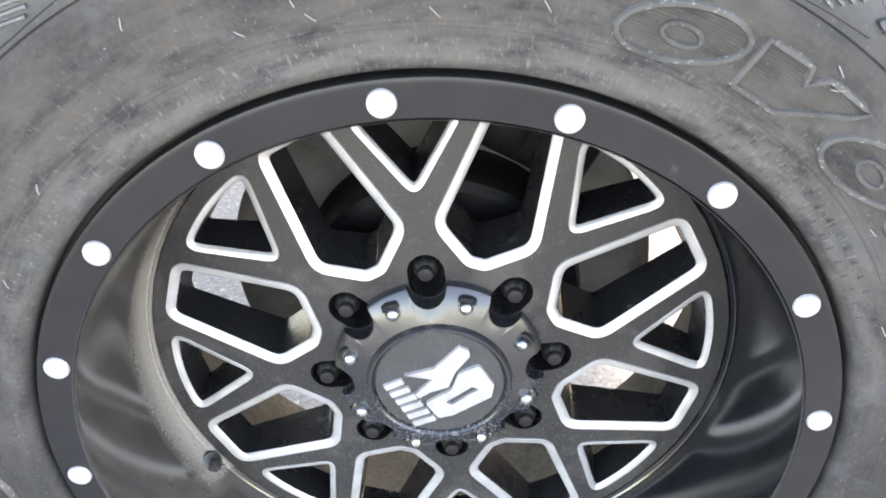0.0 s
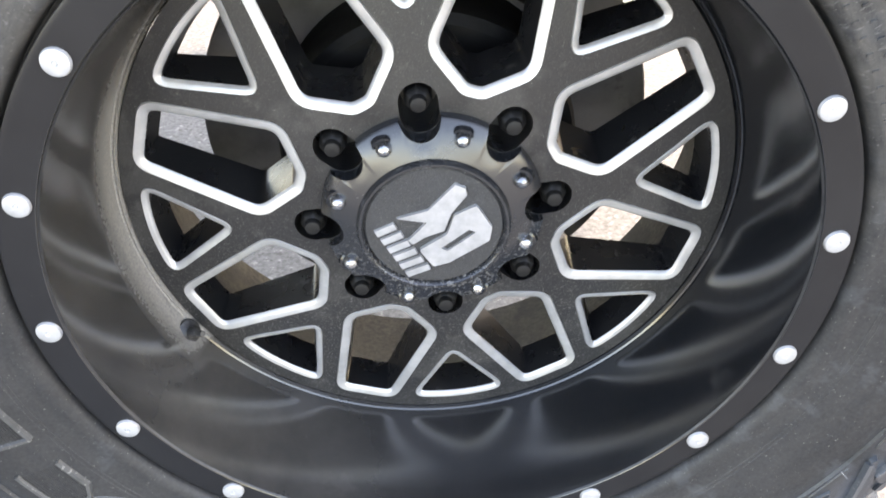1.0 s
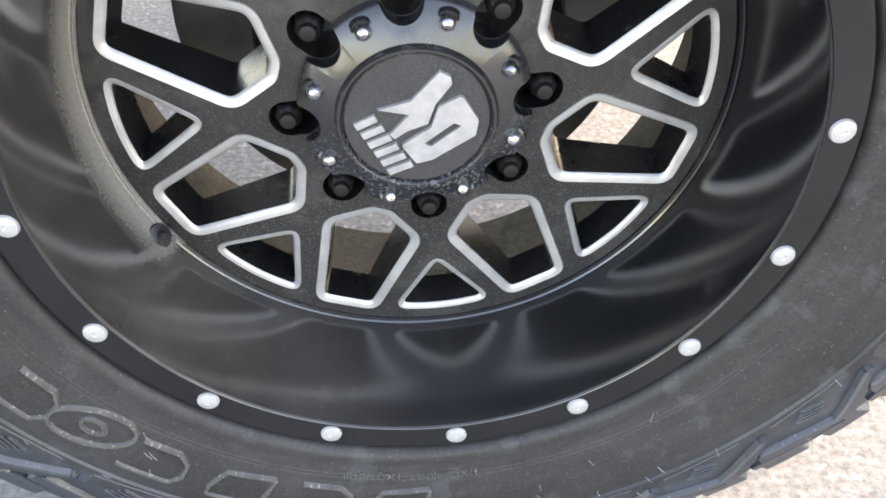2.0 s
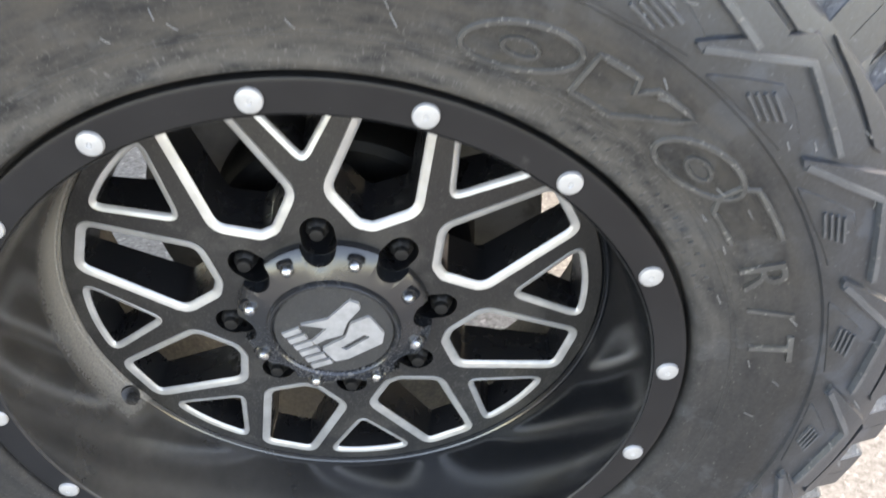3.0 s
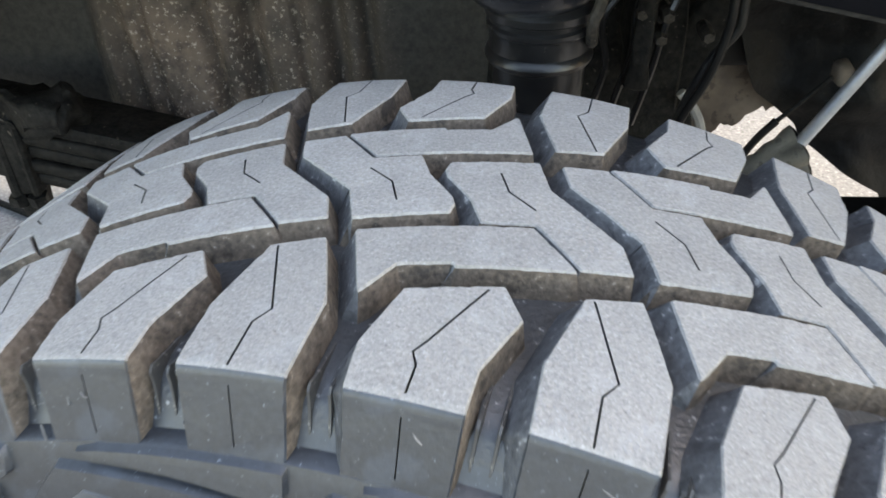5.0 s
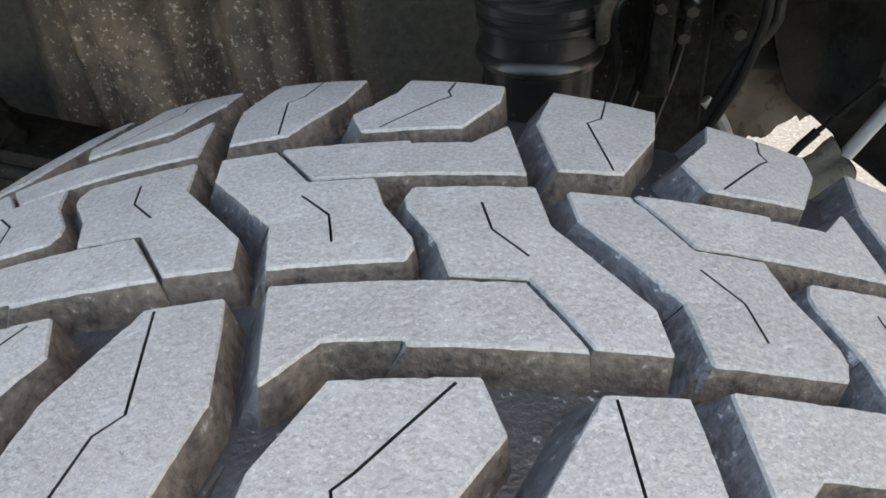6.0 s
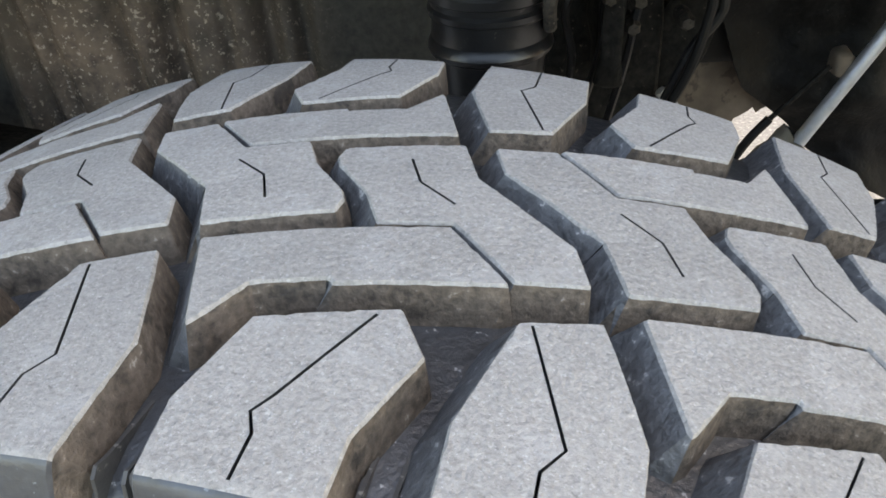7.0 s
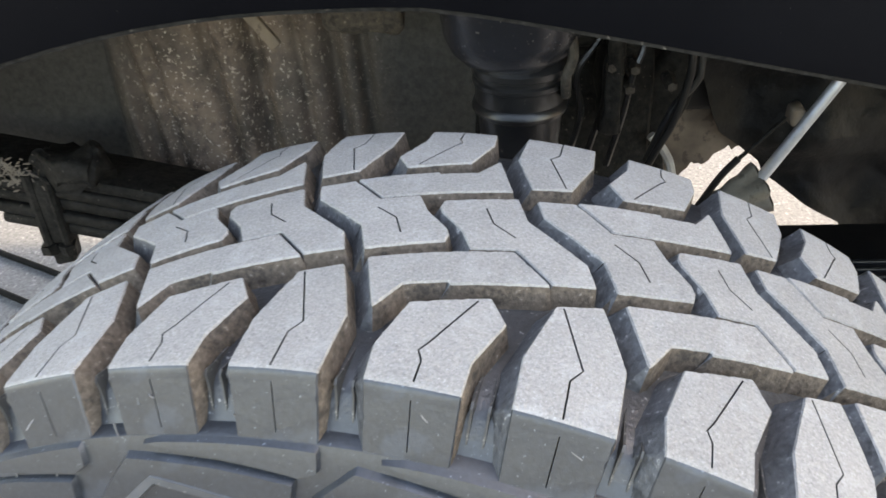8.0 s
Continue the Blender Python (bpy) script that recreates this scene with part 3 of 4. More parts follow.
def groove_bar(deg, w0, w1, wide, h):
    """A thin rib standing on the groove's floor."""
    bm = bmesh.new()
    x, rows = radians(deg) * ROUND, []
    for w in np.linspace(w0, w1, 12):
        top = h + (-DEEP - h) * min(max((w - 0.002) / (w0 - 0.002), 0), 1)
        rows.append([bm.verts.new(on_tread(x + dx, w, hh)) for dx, hh in ((-wide, -DEEP - 0.002), (-wide * 0.5, top), (wide * 0.5, top), (wide, -DEEP - 0.002))])
    for a, b in zip(rows, rows[1:]):
        for k in range(3):
            bm.faces.new((a[k], a[k + 1], b[k + 1], b[k]))
    for e in (rows[0], rows[-1]):
        bm.faces.new(e)
    return bm


for k in range(PITCHES):
    for deg in (6.35, 7.3, 14.4, 15.4):
        middle = deg + STEP * k
        rib = groove_bar(0, 0.034, -0.0285, 0.0011, -0.0085)
        part("groove_rib", rib, worn_rubber, tyre, m=pose(0, 0, 0, 0, middle + ahead(middle)) @ Matrix.Translation((0, MID, 0)))


def side_y(r):
    """The sidewall's y at radius r."""
    rs, ys = [p[0] for p in side[9:18]], [p[1] for p in side[9:18]]
    return float(np.interp(r, [0.2778, 0.2792, 0.2885, 0.2925, 0.297, 0.305] + rs, [0.006, -0.0015, -0.0054, -0.0052, -0.0056, -0.0076] + ys))


def side_ribbon(bm, points, width, high, round_top=True):
    """A raised rib on the sidewall along (r, degrees) points."""
    pts = []
    for (r0, a0), (r1, a1) in zip(points, points[1:]):
        n = max(1, int(math.hypot(r1 - r0, radians(a1 - a0) * r0) / 0.006))
        pts += [(r0 + (r1 - r0) * i / n, a0 + (a1 - a0) * i / n) for i in range(n)]
    pts.append(points[-1])
    flat = [Vector((radians(a) * 0.36, r)) for r, a in pts]
    rows = []
    for i, q in enumerate(flat):
        way = (flat[min(i + 1, len(flat) - 1)] - flat[max(i - 1, 0)]).normalized()
        s = Vector((-way.y, way.x)) * width / 2
        row = []
        for k, hh in ((-1.25, -0.0008), (-0.6, high), (0.6, high), (1.25, -0.0008)):
            w = q + s * k
            row.append(bm.verts.new(polar(w.y, math.degrees(w.x / 0.36), side_y(w.y) - hh)))
        rows.append(row)
    for a, b in zip(rows, rows[1:]):
        for k in range(3):
            bm.faces.new((a[k], a[k + 1], b[k + 1], b[k]))
    for e in (rows[0], rows[-1]):
        bm.faces.new(e)
    return bm


def shared(name, bm, mat, parent, poses, angle=32):
    """Alike pieces on one mesh."""
    me = finish(bm, angle)
    return [mesh_object(name, me, mat, parent, m=m) for m in poses]


def side_plate(outline, high):
    """A raised flat-topped shape on the sidewall, outline in (r, degrees)."""
    bm = bmesh.new()
    flat = rounded([(radians(a) * 0.40, r) for r, a in outline], 0.0012, 2)
    low = [bm.verts.new((x, y, -0.001)) for x, y in inset(flat, -0.0012)]
    top = [bm.verts.new((x, y, high)) for x, y in flat]
    fill(bm, [top])
    wall_between(bm, top, low)
    for s in np.arange(-0.12, 0.13, 0.008):
        bmesh.ops.bisect_plane(bm, geom=bm.verts[:] + bm.edges[:] + bm.faces[:], plane_co=(s, 0, 0), plane_no=(1, 0, 0))
    for r in np.arange(0.36, 0.43, 0.006):
        bmesh.ops.bisect_plane(bm, geom=bm.verts[:] + bm.edges[:] + bm.faces[:], plane_co=(0, r, 0), plane_no=(0, 1, 0))
    for v in bm.verts:
        x, r, h = v.co
        v.co = polar(r, math.degrees(x / 0.40), side_y(r) - h)
    return bm


ROUND_TYRE = [pose(0, 0, 0, 0, STEP * k + ahead(STEP * k + 3)) for k in range(PITCHES)]
shared("chevron_plate", side_plate([(0.3790, -7.1), (0.4015, -3.0), (0.4225, 0.45), (0.4178, 7.2), (0.4130, 12.3), (0.4035, 12.0), (0.3970, 11.5), (0.4029, 6.8), (0.4115, 2.1), (0.3938, -2.0), (0.3775, -6.2)], 0.0040), side_rubber, tyre, ROUND_TYRE, 25)
rib = bmesh.new()
side_ribbon(rib, [(0.3790, -6.0), (0.3943, -1.9), (0.4120, 2.1), (0.4034, 6.8), (0.3975, 11.3)], 0.0062, 0.0046)
shared("chevron_rib", rib, rib_rubber, tyre, ROUND_TYRE, 25)
shared("border_plate", side_plate([(0.4288, 0.9), (0.4225, 7.0), (0.4164, 12.7), (0.4195, 13.9), (0.4288, 13.9), (0.4290, 7.0)], 0.0032), side_rubber, tyre, ROUND_TYRE, 25)
shared("hatch_pad", side_plate([(0.3685, -4.1), (0.3932, 1.95), (0.3907, 4.3), (0.3830, 7.4), (0.3710, 7.4), (0.3685, 1.0)], 0.0010), side_rubber, tyre, ROUND_TYRE, 25)
for i in range(4):
    rib = bmesh.new()
    side_ribbon(rib, [(0.3770 + 0.0034 * i, 0.2 + 0.55 * i), (0.3722 + 0.0034 * i, 3.1 + 0.59 * i)], 0.0025, 0.0032)
    shared("hatch_rib", rib, rib_rubber, tyre, ROUND_TYRE, 25)
# raised plain outlines where the maker's lettering stands
oval = [(0.3285 + 0.0155 * math.cos(t) + 0.0075 * math.sin(t), 5.7 * math.sin(t) - 0.3 * math.cos(t)) for t in np.linspace(0, 2 * math.pi, 25)]
slot = [(0.3275 + 0.0056 * math.cos(t), 1.9 * math.sin(t)) for t in np.linspace(0, 2 * math.pi, 17)]
slant = [(0.319, -4.2), (0.349, -3.0), (0.349, 4.4), (0.340, 4.6), (0.322, 3.0), (0.319, -4.2)]
notched = [(0.3158, -5.6), (0.3449, -5.9), (0.3451, -1.3), (0.3362, -0.5), (0.3453, 0.9), (0.3464, 6.0), (0.3379, 5.0), (0.3158, -0.4), (0.3158, -5.6)]
hook = [(0.349, 4.3), (0.349, -3.2), (0.340, -4.5), (0.327, -4.3), (0.319, -2.5), (0.319, 3.2)]
hatching = bmesh.new()
WORD = [(24.1, oval), (36.7, notched), (48.4, oval), (57.5, hook), (185, slant), (197, hook), (208.5, slant), (221.5, hook), (231.5, oval), (241.5, hook), (254, slant), (266, oval)]
for a, shape in WORD:
    rib = bmesh.new()
    side_ribbon(rib, shape, 0.0042, 0.0022)
    if shape is oval:
        side_ribbon(rib, slot, 0.0036, 0.0020)
    # fine hatching on the sunken faces
    lines = [shape, slot] if shape is oval else [shape]
    for r in np.arange(min(p[0] for p in shape) + 0.003, max(p[0] for p in shape) - 0.002, 0.0019):
        cuts = []
        for line in lines:
            for (r0, a0), (r1, a1) in zip(line, line[1:] + line[:1]):
                if (r0 - r) * (r1 - r) < 0:
                    cuts.append(a0 + (a1 - a0) * (r - r0) / (r1 - r0))
        cuts.sort()
        for a0, a1 in zip(cuts[::2], cuts[1::2]):
            if a1 - a0 > 1.2:
                side_ribbon(hatching, [(r, a + a0 + 0.4), (r, a + a1 - 0.4)], 0.0007, 0.0004)
    shared("raised_emblem", rib, worn_rubber, tyre, [pose(0, 0, 0, 0, a)], 25)
tagged(part("letter_hatching", hatching, side_rubber, tyre, angle=25), kind="stuff")
# fine mould rings
rings = bmesh.new()
for r in (0.3062, 0.3095):
    add(rings, lathe([(r - 0.0008, side_y(r) + 0.0003), (r, side_y(r) - 0.0003), (r + 0.0008, side_y(r) + 0.0003)], 160))
part("mould_ring", rings, side_rubber, tyre, angle=60)


def side_text(words, r, height, middle, spacing=1.0, high=0.0006):
    """Small raised writing round the sidewall, tops outwards."""
    cu = bpy.data.curves.new("writing", "FONT")
    cu.body, cu.size, cu.align_x, cu.extrude = words, height * 1.4, "CENTER", high
    cu.space_character = spacing
    tmp = new("writing", cu)
    me = bpy.data.meshes.new_from_object(tmp.evaluated_get(bpy.context.evaluated_depsgraph_get()))
    bpy.data.objects.remove(tmp)
    for v in me.vertices:
        rr = r + v.co.y
        v.co = polar(rr, middle + math.degrees(v.co.x / r), side_y(rr) - 0.0004 - v.co.z)
    return mesh_object("writing", me, worn_rubber, tyre, "raised moulded marking")


bpy.context.view_layer.update()
for letter, middle in (("R", 66.8), ("/", 73.2), ("T", 79.6)):
    side_text(letter, 0.3175, 0.030, middle, 1.0, 0.0022)
tagged(side_text("37X12.50R20LT  126Q  10 P.R.", 0.3025, 0.0065, 184), kind="stuff")
# rows of small marks too worn to read, as plain bars
marks = bmesh.new()
for k in range(16):
    for r in (0.2885, 0.2965):
        a = 32 + 2.35 * k + (1.1 if r > 0.292 else 0)
        side_ribbon(marks, [(r - 0.0016, a), (r + 0.0016, a + 0.15)], 0.0026, 0.0011)
tagged(part("worn_mark", marks, side_rubber, tyre, "rows of small worn raised marks", angle=25), kind="stuff")
# rubber mould hairs left on the sidewall
rnd = random.Random(4)
hairs = bmesh.new()
for i in range(170):
    r, a = 0.296 + 0.156 * rnd.random() ** 0.7, rnd.uniform(0, 360)
    p = polar(r, a, side_y(min(r, 0.428)) if r < 0.428 else -0.0075 + (r - 0.4305) * 0.36)
    way = Vector((rnd.gauss(0.35, 0.3), -0.55, rnd.gauss(-0.6, 0.3))).normalized()
    add(hairs, tube([p + way * -0.001, p + way * rnd.uniform(0.003, 0.006) + Vector((0, 0.0006, 0)), p + way * rnd.uniform(0.006, 0.010) + Vector((0, 0.0022, 0))], 0.00036, 4))
ob = part("mould_hair", hairs, pale_rubber, tyre, "fine pale rubber mould hairs")
tagged(ob, kind="stuff")

# -- rim --
barrel = [(0.2762, 0.012), (0.2761, 0.0014), (0.2757, 0.0004), (0.2748, 0.0), (0.2720, 0.0), (0.2525, 0.0), (0.2508, 0.0012), (0.2500, 0.006), (0.2475, 0.030), (0.2425, 0.062), (0.2375, 0.092), (0.2358, 0.100),
          (0.2350, 0.1045), (0.2338, 0.1055), (0.2326, 0.1045), (0.2315, 0.1070), (0.2305, 0.113), (0.2320, 0.148), (0.2370, 0.165), (0.2395, 0.20), (0.2420, 0.240), (0.2560, 0.254), (0.2790, 0.255), (0.2800, 0.258), (0.2740, 0.242), (0.2600, 0.225), (0.2550, 0.19), (0.2520, 0.10), (0.258, 0.03), (0.2762, 0.012)]
rim = part("rim", lathe(barrel, 160), barrel_black, wheel, "satin black deep-dish rim barrel", AXIS, 30)
rim.data.materials.append(caked_paint)
rim.data.materials.append(ring_paint)
for f in rim.data.polygons:
    f.material_index = 1 if f.center.y > 0.113 else (2 if f.center.y < 0.0005 or (f.center.y < 0.02 and math.hypot(f.center.x, f.center.z) > 0.262) else 0)
rivet = lathe([(0.0, -0.0030), (0.0012, -0.0030), (0.0016, -0.0024), (0.0022, -0.0031), (0.0065, -0.0030), (0.0088, -0.0023), (0.0095, -0.0008), (0.0095, 0.001)], 28)
shared("rivet", rivet, rivet_metal, rim, [pose(0, 0, 0, 0, BASE + 22.5 * k) @ Matrix.Translation((0, 0, 0.2625)) @ Matrix.Diagonal((0.9, 1, 0.9, 1)) for k in range(16)])
edge = lathe([(0.2512, -0.0003), (0.2506, 0.0005), (0.2502, 0.0012)], 160)
part("machined_edge", edge, dull_metal, rim, "thin bright machined line")

# -- spoke disc with milled windows --
DISC = 0.2302


def face_y(r):
    return 0.0885 + max(0.0, r - 0.09) * 0.135


def window(kind):
    if kind == "large":
        corner, rad = [(0.0965, -4.6), (0.0965, 4.6), (0.1275, 18.9), (0.2215, 7.2), (0.2215, -7.2), (0.1275, -18.9)], [0.015, 0.015, 0.020, 0.015, 0.015, 0.020]
    else:
        corner, rad = [(0.1475, 0.0), (0.2185, 12.0), (0.2200, 0.0), (0.2185, -12.0)], [0.010, 0.011, 0.3, 0.011]
    flat = [(r * math.sin(radians(a)), r * math.cos(radians(a))) for r, a in corner]
    return rounded(flat, rad, 6)


def turned(poly, deg):
    c, s = math.cos(radians(deg)), math.sin(radians(deg))
    return [(x * c + y * s, -x * s + y * c) for x, y in poly]


disc = bmesh.new()
at = lambda x, z, y: disc.verts.new((x, y, z))  # noqa: E731
outer = [at(DISC * math.sin(t), DISC * math.cos(t), face_y(DISC)) for t in np.linspace(0, 2 * math.pi, 160, endpoint=False)]
back = [at(v.co.x, v.co.z, 0.138) for v in outer]
loops = []
slot_shape = [(0.0139 * math.cos(t), (0.0905 if i < 14 else 0.0812) + 0.0139 * math.sin(t)) for i, t in enumerate(list(np.linspace(0, math.pi, 14)) + list(np.linspace(math.pi, 2 * math.pi, 14)))]
pockets = [turned(slot_shape, BASE + 45 * k) for k in range(8)]
edges = []
for k in range(8):
    for kind, turn, wide in (("large", 22.5, 0.0078), ("small", 0.0, 0.0056)):
        big = turned(window(kind), BASE + turn + 45 * k)
        small = inset(big, wide)
        deep = inset(big, wide + 0.004)
        top = [at(x, z, face_y(math.hypot(x, z))) for x, z in big]
        mid = [at(x, z, face_y(math.hypot(x, z)) + 0.0028) for x, z in small]
        low = [at(x, z, 0.138) for x, z in deep]
        loops.append(top)
        wall_between(disc, mid, low)
        edges.append((kind, big, small))
pocket_loops = []
for p in pockets:
    top = [at(x, z, face_y(math.hypot(x, z))) for x, z in p]
    low = [at(x, z, 0.128) for x, z in p]
    wall_between(disc, top, low)
    disc.faces.new(low)
    pocket_loops.append(top)
hub_loop = [at(0.063 * math.sin(t), 0.063 * math.cos(t), face_y(0.07)) for t in np.linspace(0, 2 * math.pi, 64, endpoint=False)]
fill(disc, [outer, hub_loop] + loops + pocket_loops)
wall_between(disc, outer, back)
spokes = part("spoke_disc", disc, dusty_black, wheel, "satin black eight-spoke centre with triangular and five-sided windows", AXIS, 35)
spokes.data.materials.append(wall_paint)
for f in spokes.data.polygons:
    f.material_index = 1 if abs(f.normal.y) < 0.5 else 0
for kind, big, small in edges:
    bm = bmesh.new()
    a = [bm.verts.new((x, face_y(math.hypot(x, z)) + 0.0004, z)) for x, z in big]
    wide = 0.0078 if kind == "large" else 0.0056
    m1 = [bm.verts.new((x, face_y(math.hypot(x, z)) - 0.0010, z)) for x, z in inset(big, 0.0006)]
    m2 = [bm.verts.new((x, face_y(math.hypot(x, z)) - 0.0002, z)) for x, z in inset(big, wide * 0.62)]
    m3 = [bm.verts.new((x, face_y(math.hypot(x, z)) + 0.0008, z)) for x, z in inset(big, wide * 0.85)]
    b = [bm.verts.new((x, face_y(math.hypot(x, z)) + 0.0022, z)) for x, z in small]
    c = [bm.verts.new((x, face_y(math.hypot(x, z)) + 0.0050, z)) for x, z in small]
    wall_between(bm, a, m1)
    wall_between(bm, m1, m2)
    wall_between(bm, m2, m3)
    wall_between(bm, m3, b)
    wall_between(bm, b, c)
    part("milled_window_edge", bm, milled, spokes, angle=24)

# -- lug nuts --
nut = lathe([(0.0, 0.0875), (0.0040, 0.0875), (0.0054, 0.0880), (0.0062, 0.0900), (0.0064, 0.0925), (0.0078, 0.0940), (0.0092, 0.0965), (0.0096, 0.100), (0.0098, 0.128)], 28)
for v in nut.verts:
    if v.co.y > 0.0935:
        a = math.atan2(v.co.x, v.co.z)
        v.co.x *= 1 + 0.05 * math.cos(7 * a)
        v.co.z *= 1 + 0.05 * math.cos(7 * a)
shared("lug_nut", nut, black_plastic, wheel, [AXIS @ pose(0, 0, 0, 0, BASE + 45 * k) @ Matrix.Translation((0, -0.004, 0.0905)) for k in range(8)])

# -- hub cap --


def scallop(deg, size):
    """The cap's outline, with a round bite at each nut."""
    a = radians((deg - BASE + 22.5) % 45 - 22.5)
    across, along, c = 0.0142, 0.0142, 0.0812
    p, q, s = (math.sin(a) / across) ** 2 + (math.cos(a) / along) ** 2, -2 * c * math.cos(a) / along ** 2, (c / along) ** 2 - 1
    root = q * q - 4 * p * s
    return min(size, (-q - math.sqrt(root)) / (2 * p)) if root > 0 else size


cap = bmesh.new()
cap_rows = []
for r, y in [(0.0005, 0.0800), (0.0505, 0.0800), (0.0515, 0.0772), (0.0528, 0.0757), (0.0545, 0.0757), (0.0558, 0.0775), (0.0566, 0.0805), (0.0640, 0.0830), (0.0720, 0.0862), (0.0800, 0.0905), (0.0822, 0.0930), (0.0828, 0.0960), (0.0828, 0.128)]:
    row = []
    for i in range(480):
        edge_r = scallop(i * 0.75, 0.0828)
        rr = min(r, edge_r - 0.0012) if y < 0.0925 else min(r, edge_r)
        yy = y if y > 0.095 or rr > r - 1e-6 else min(y, 0.0805 + max(0, rr - 0.0566) * 0.40)
        row.append(cap.verts.new(polar(rr, i * 0.75, yy)))
    cap_rows.append(row)
for a, b in zip(cap_rows, cap_rows[1:]):
    wall_between(cap, a, b)
bmesh.ops.remove_doubles(cap, verts=cap.verts[:], dist=0.00002)
cap_ob = part("hub_cap", cap, cap_paint, wheel, "gloss black scalloped hub cap", AXIS @ Matrix.Translation((0, -0.011, 0)), 30)
part("cap_disc", lathe([(0.0, 0.0785), (0.0495, 0.0785), (0.0505, 0.0795)], 96), cap_black, cap_ob, "dark textured round plate")
screw = lathe([(0.0, -0.0090), (0.0030, -0.0085), (0.0048, -0.0068), (0.0056, -0.0040), (0.0056, 0.003)], 20)
screw_seat = lathe([(0.0055, -0.0010), (0.0074, -0.0004), (0.0078, 0.003)], 20)
where = [pose(0, 0, 0, 0, BASE + 22.5 + 45 * k) @ Matrix.Translation((0, 0.0878, 0.0730)) @ pose(0, 0, 0, 25) for k in range(8)]
shared("cap_screw", screw, screw_steel, cap_ob, where)
shared("screw_seat", screw_seat, gloss_black, cap_ob, where)


def slab(poly, y0, y1, holes=()):
    """A flat raised plate with softened edges, facing -y; poly in (x, z)."""
    bm = bmesh.new()
    top = [bm.verts.new((x, y1, z)) for x, z in inset(poly, 0.0004)]
    low = [bm.verts.new((x, y0, z)) for x, z in poly]
    cut = [[bm.verts.new((x, y1, z)) for x, z in h] for h in holes]
    fill(bm, [top] + cut)
    wall_between(bm, top, low)
    for h in cut:
        wall_between(bm, h, [bm.verts.new((v.co.x, y0, v.co.z)) for v in h])
    return bm


# plain silver shapes in place of the maker's badge; across and along its slanted line
emblem = bmesh.new()
add(emblem, slab([(-0.027, 0.011), (-0.004, 0.017), (0.016, 0.038), (0.0235, 0.034), (0.0245, 0.028), (0.0130, 0.013), (0.0075, -0.002), (-0.007, -0.007), (-0.016, -0.013), (-0.020, -0.009), (-0.006, 0.006)], 0.0790, 0.0757))
add(emblem, slab(rounded([(0.0145, 0.0115), (0.0310, 0.0195), (0.0425, -0.001), (0.0405, -0.013), (0.0100, -0.0315), (-0.002, -0.0345), (-0.0125, -0.018), (0.009, -0.0045)], 0.0035, 4), 0.0790, 0.0757, [rounded([(0.025, -0.002), (0.0305, -0.0045), (0.009, -0.0200), (0.004, -0.0175)], 0.001, 3)]))
part("badge_plate", emblem, emblem_metal, cap_ob, "silver slanted badge shapes", angle=30)
for i in range(6):
    x, z = -0.0440 + 0.0040 * i, 0.0005 - 0.0077 * i
    bar = slab([(x, z), (x + 0.0150 + 0.0006 * i, z + 0.0066), (x + 0.0174 + 0.0006 * i, z + 0.0010), (x + 0.0026, z - 0.0056)], 0.0790, 0.0762)
    part("badge_bar", bar, emblem_metal, cap_ob)

# -- valve --
valve = lathe([(0.0, -0.026), (0.0028, -0.026), (0.0035, -0.025), (0.0036, -0.014), (0.0050, -0.012), (0.0062, -0.003), (0.0095, 0.0), (0.0130, 0.001), (0.0140, 0.004)], 22)
foot = polar(0.2345, 241.2, 0.096)
out = (polar(-1.0, 241.2, 0.0) + Vector((0, -0.75, 0))).normalized()
part("valve_stem", valve, dusty_black, wheel, "black rubber valve stem", AXIS @ Matrix.Translation(foot) @ (-out).to_track_quat("Y", "Z").to_matrix().to_4x4() @ Matrix.Scale(0.78, 4))

# -- brake behind the spokes --
brake = thing("brake", (0, 0.2, HUB - 0.17), "dark dirty brake disc and calliper behind the spokes", "brake")
LOW = Matrix.Translation((0, -0.2, 0.17))
part("brake_disc", lathe([(0.118, 0.228), (0.190, 0.228), (0.192, 0.230), (0.192, 0.255), (0.190, 0.257), (0.06, 0.257)], 96), rotor_steel, brake, "grey dusty brake rotor", LOW)
part("rotor_hat", lathe([(0.060, 0.172), (0.112, 0.172), (0.120, 0.177), (0.1235, 0.186), (0.126, 0.228)], 96), rusty, brake, m=LOW)
for k in range(8):
    part("wheel_stud", lathe([(0.0, 0.130), (0.006, 0.130), (0.007, 0.132), (0.007, 0.173)], 10), rusty, brake, m=LOW @ pose(0, 0, 0, 0, BASE + 45 * k) @ Matrix.Translation((0, 0, 0.0905)))
# added dark sheet that hides bright ground above the rotor
shield = bmesh.new()
arc = [-44 + 6.5 * i for i in range(16)]
faces = [[shield.verts.new(polar(r, a, y)) for r, a in [(0.240, a) for a in arc] + [(0.140, a) for a in reversed(arc)]] for y in (0.266, 0.270)]
for f in faces:
    shield.faces.new(f)
wall_between(shield, faces[0], faces[1])
part("dust_shield", shield, rusty, brake, m=LOW)
part("hub", lathe([(0.0, 0.112), (0.060, 0.112), (0.066, 0.118), (0.070, 0.150), (0.085, 0.165), (0.085, 0.35), (0.0, 0.35)], 64), rusty, brake, m=LOW)
cal = box((-0.060, 0.205, 0.132), (0.060, 0.285, 0.214), 0.014, 3)
add(cal, box((-0.040, 0.196, 0.144), (-0.006, 0.210, 0.176), 0.006, 2))
add(cal, box((0.006, 0.196, 0.144), (0.040, 0.210, 0.176), 0.006, 2))
bmesh.ops.rotate(cal, cent=(0, 0, 0), matrix=Euler((0, radians(30), 0)).to_matrix(), verts=cal.verts)
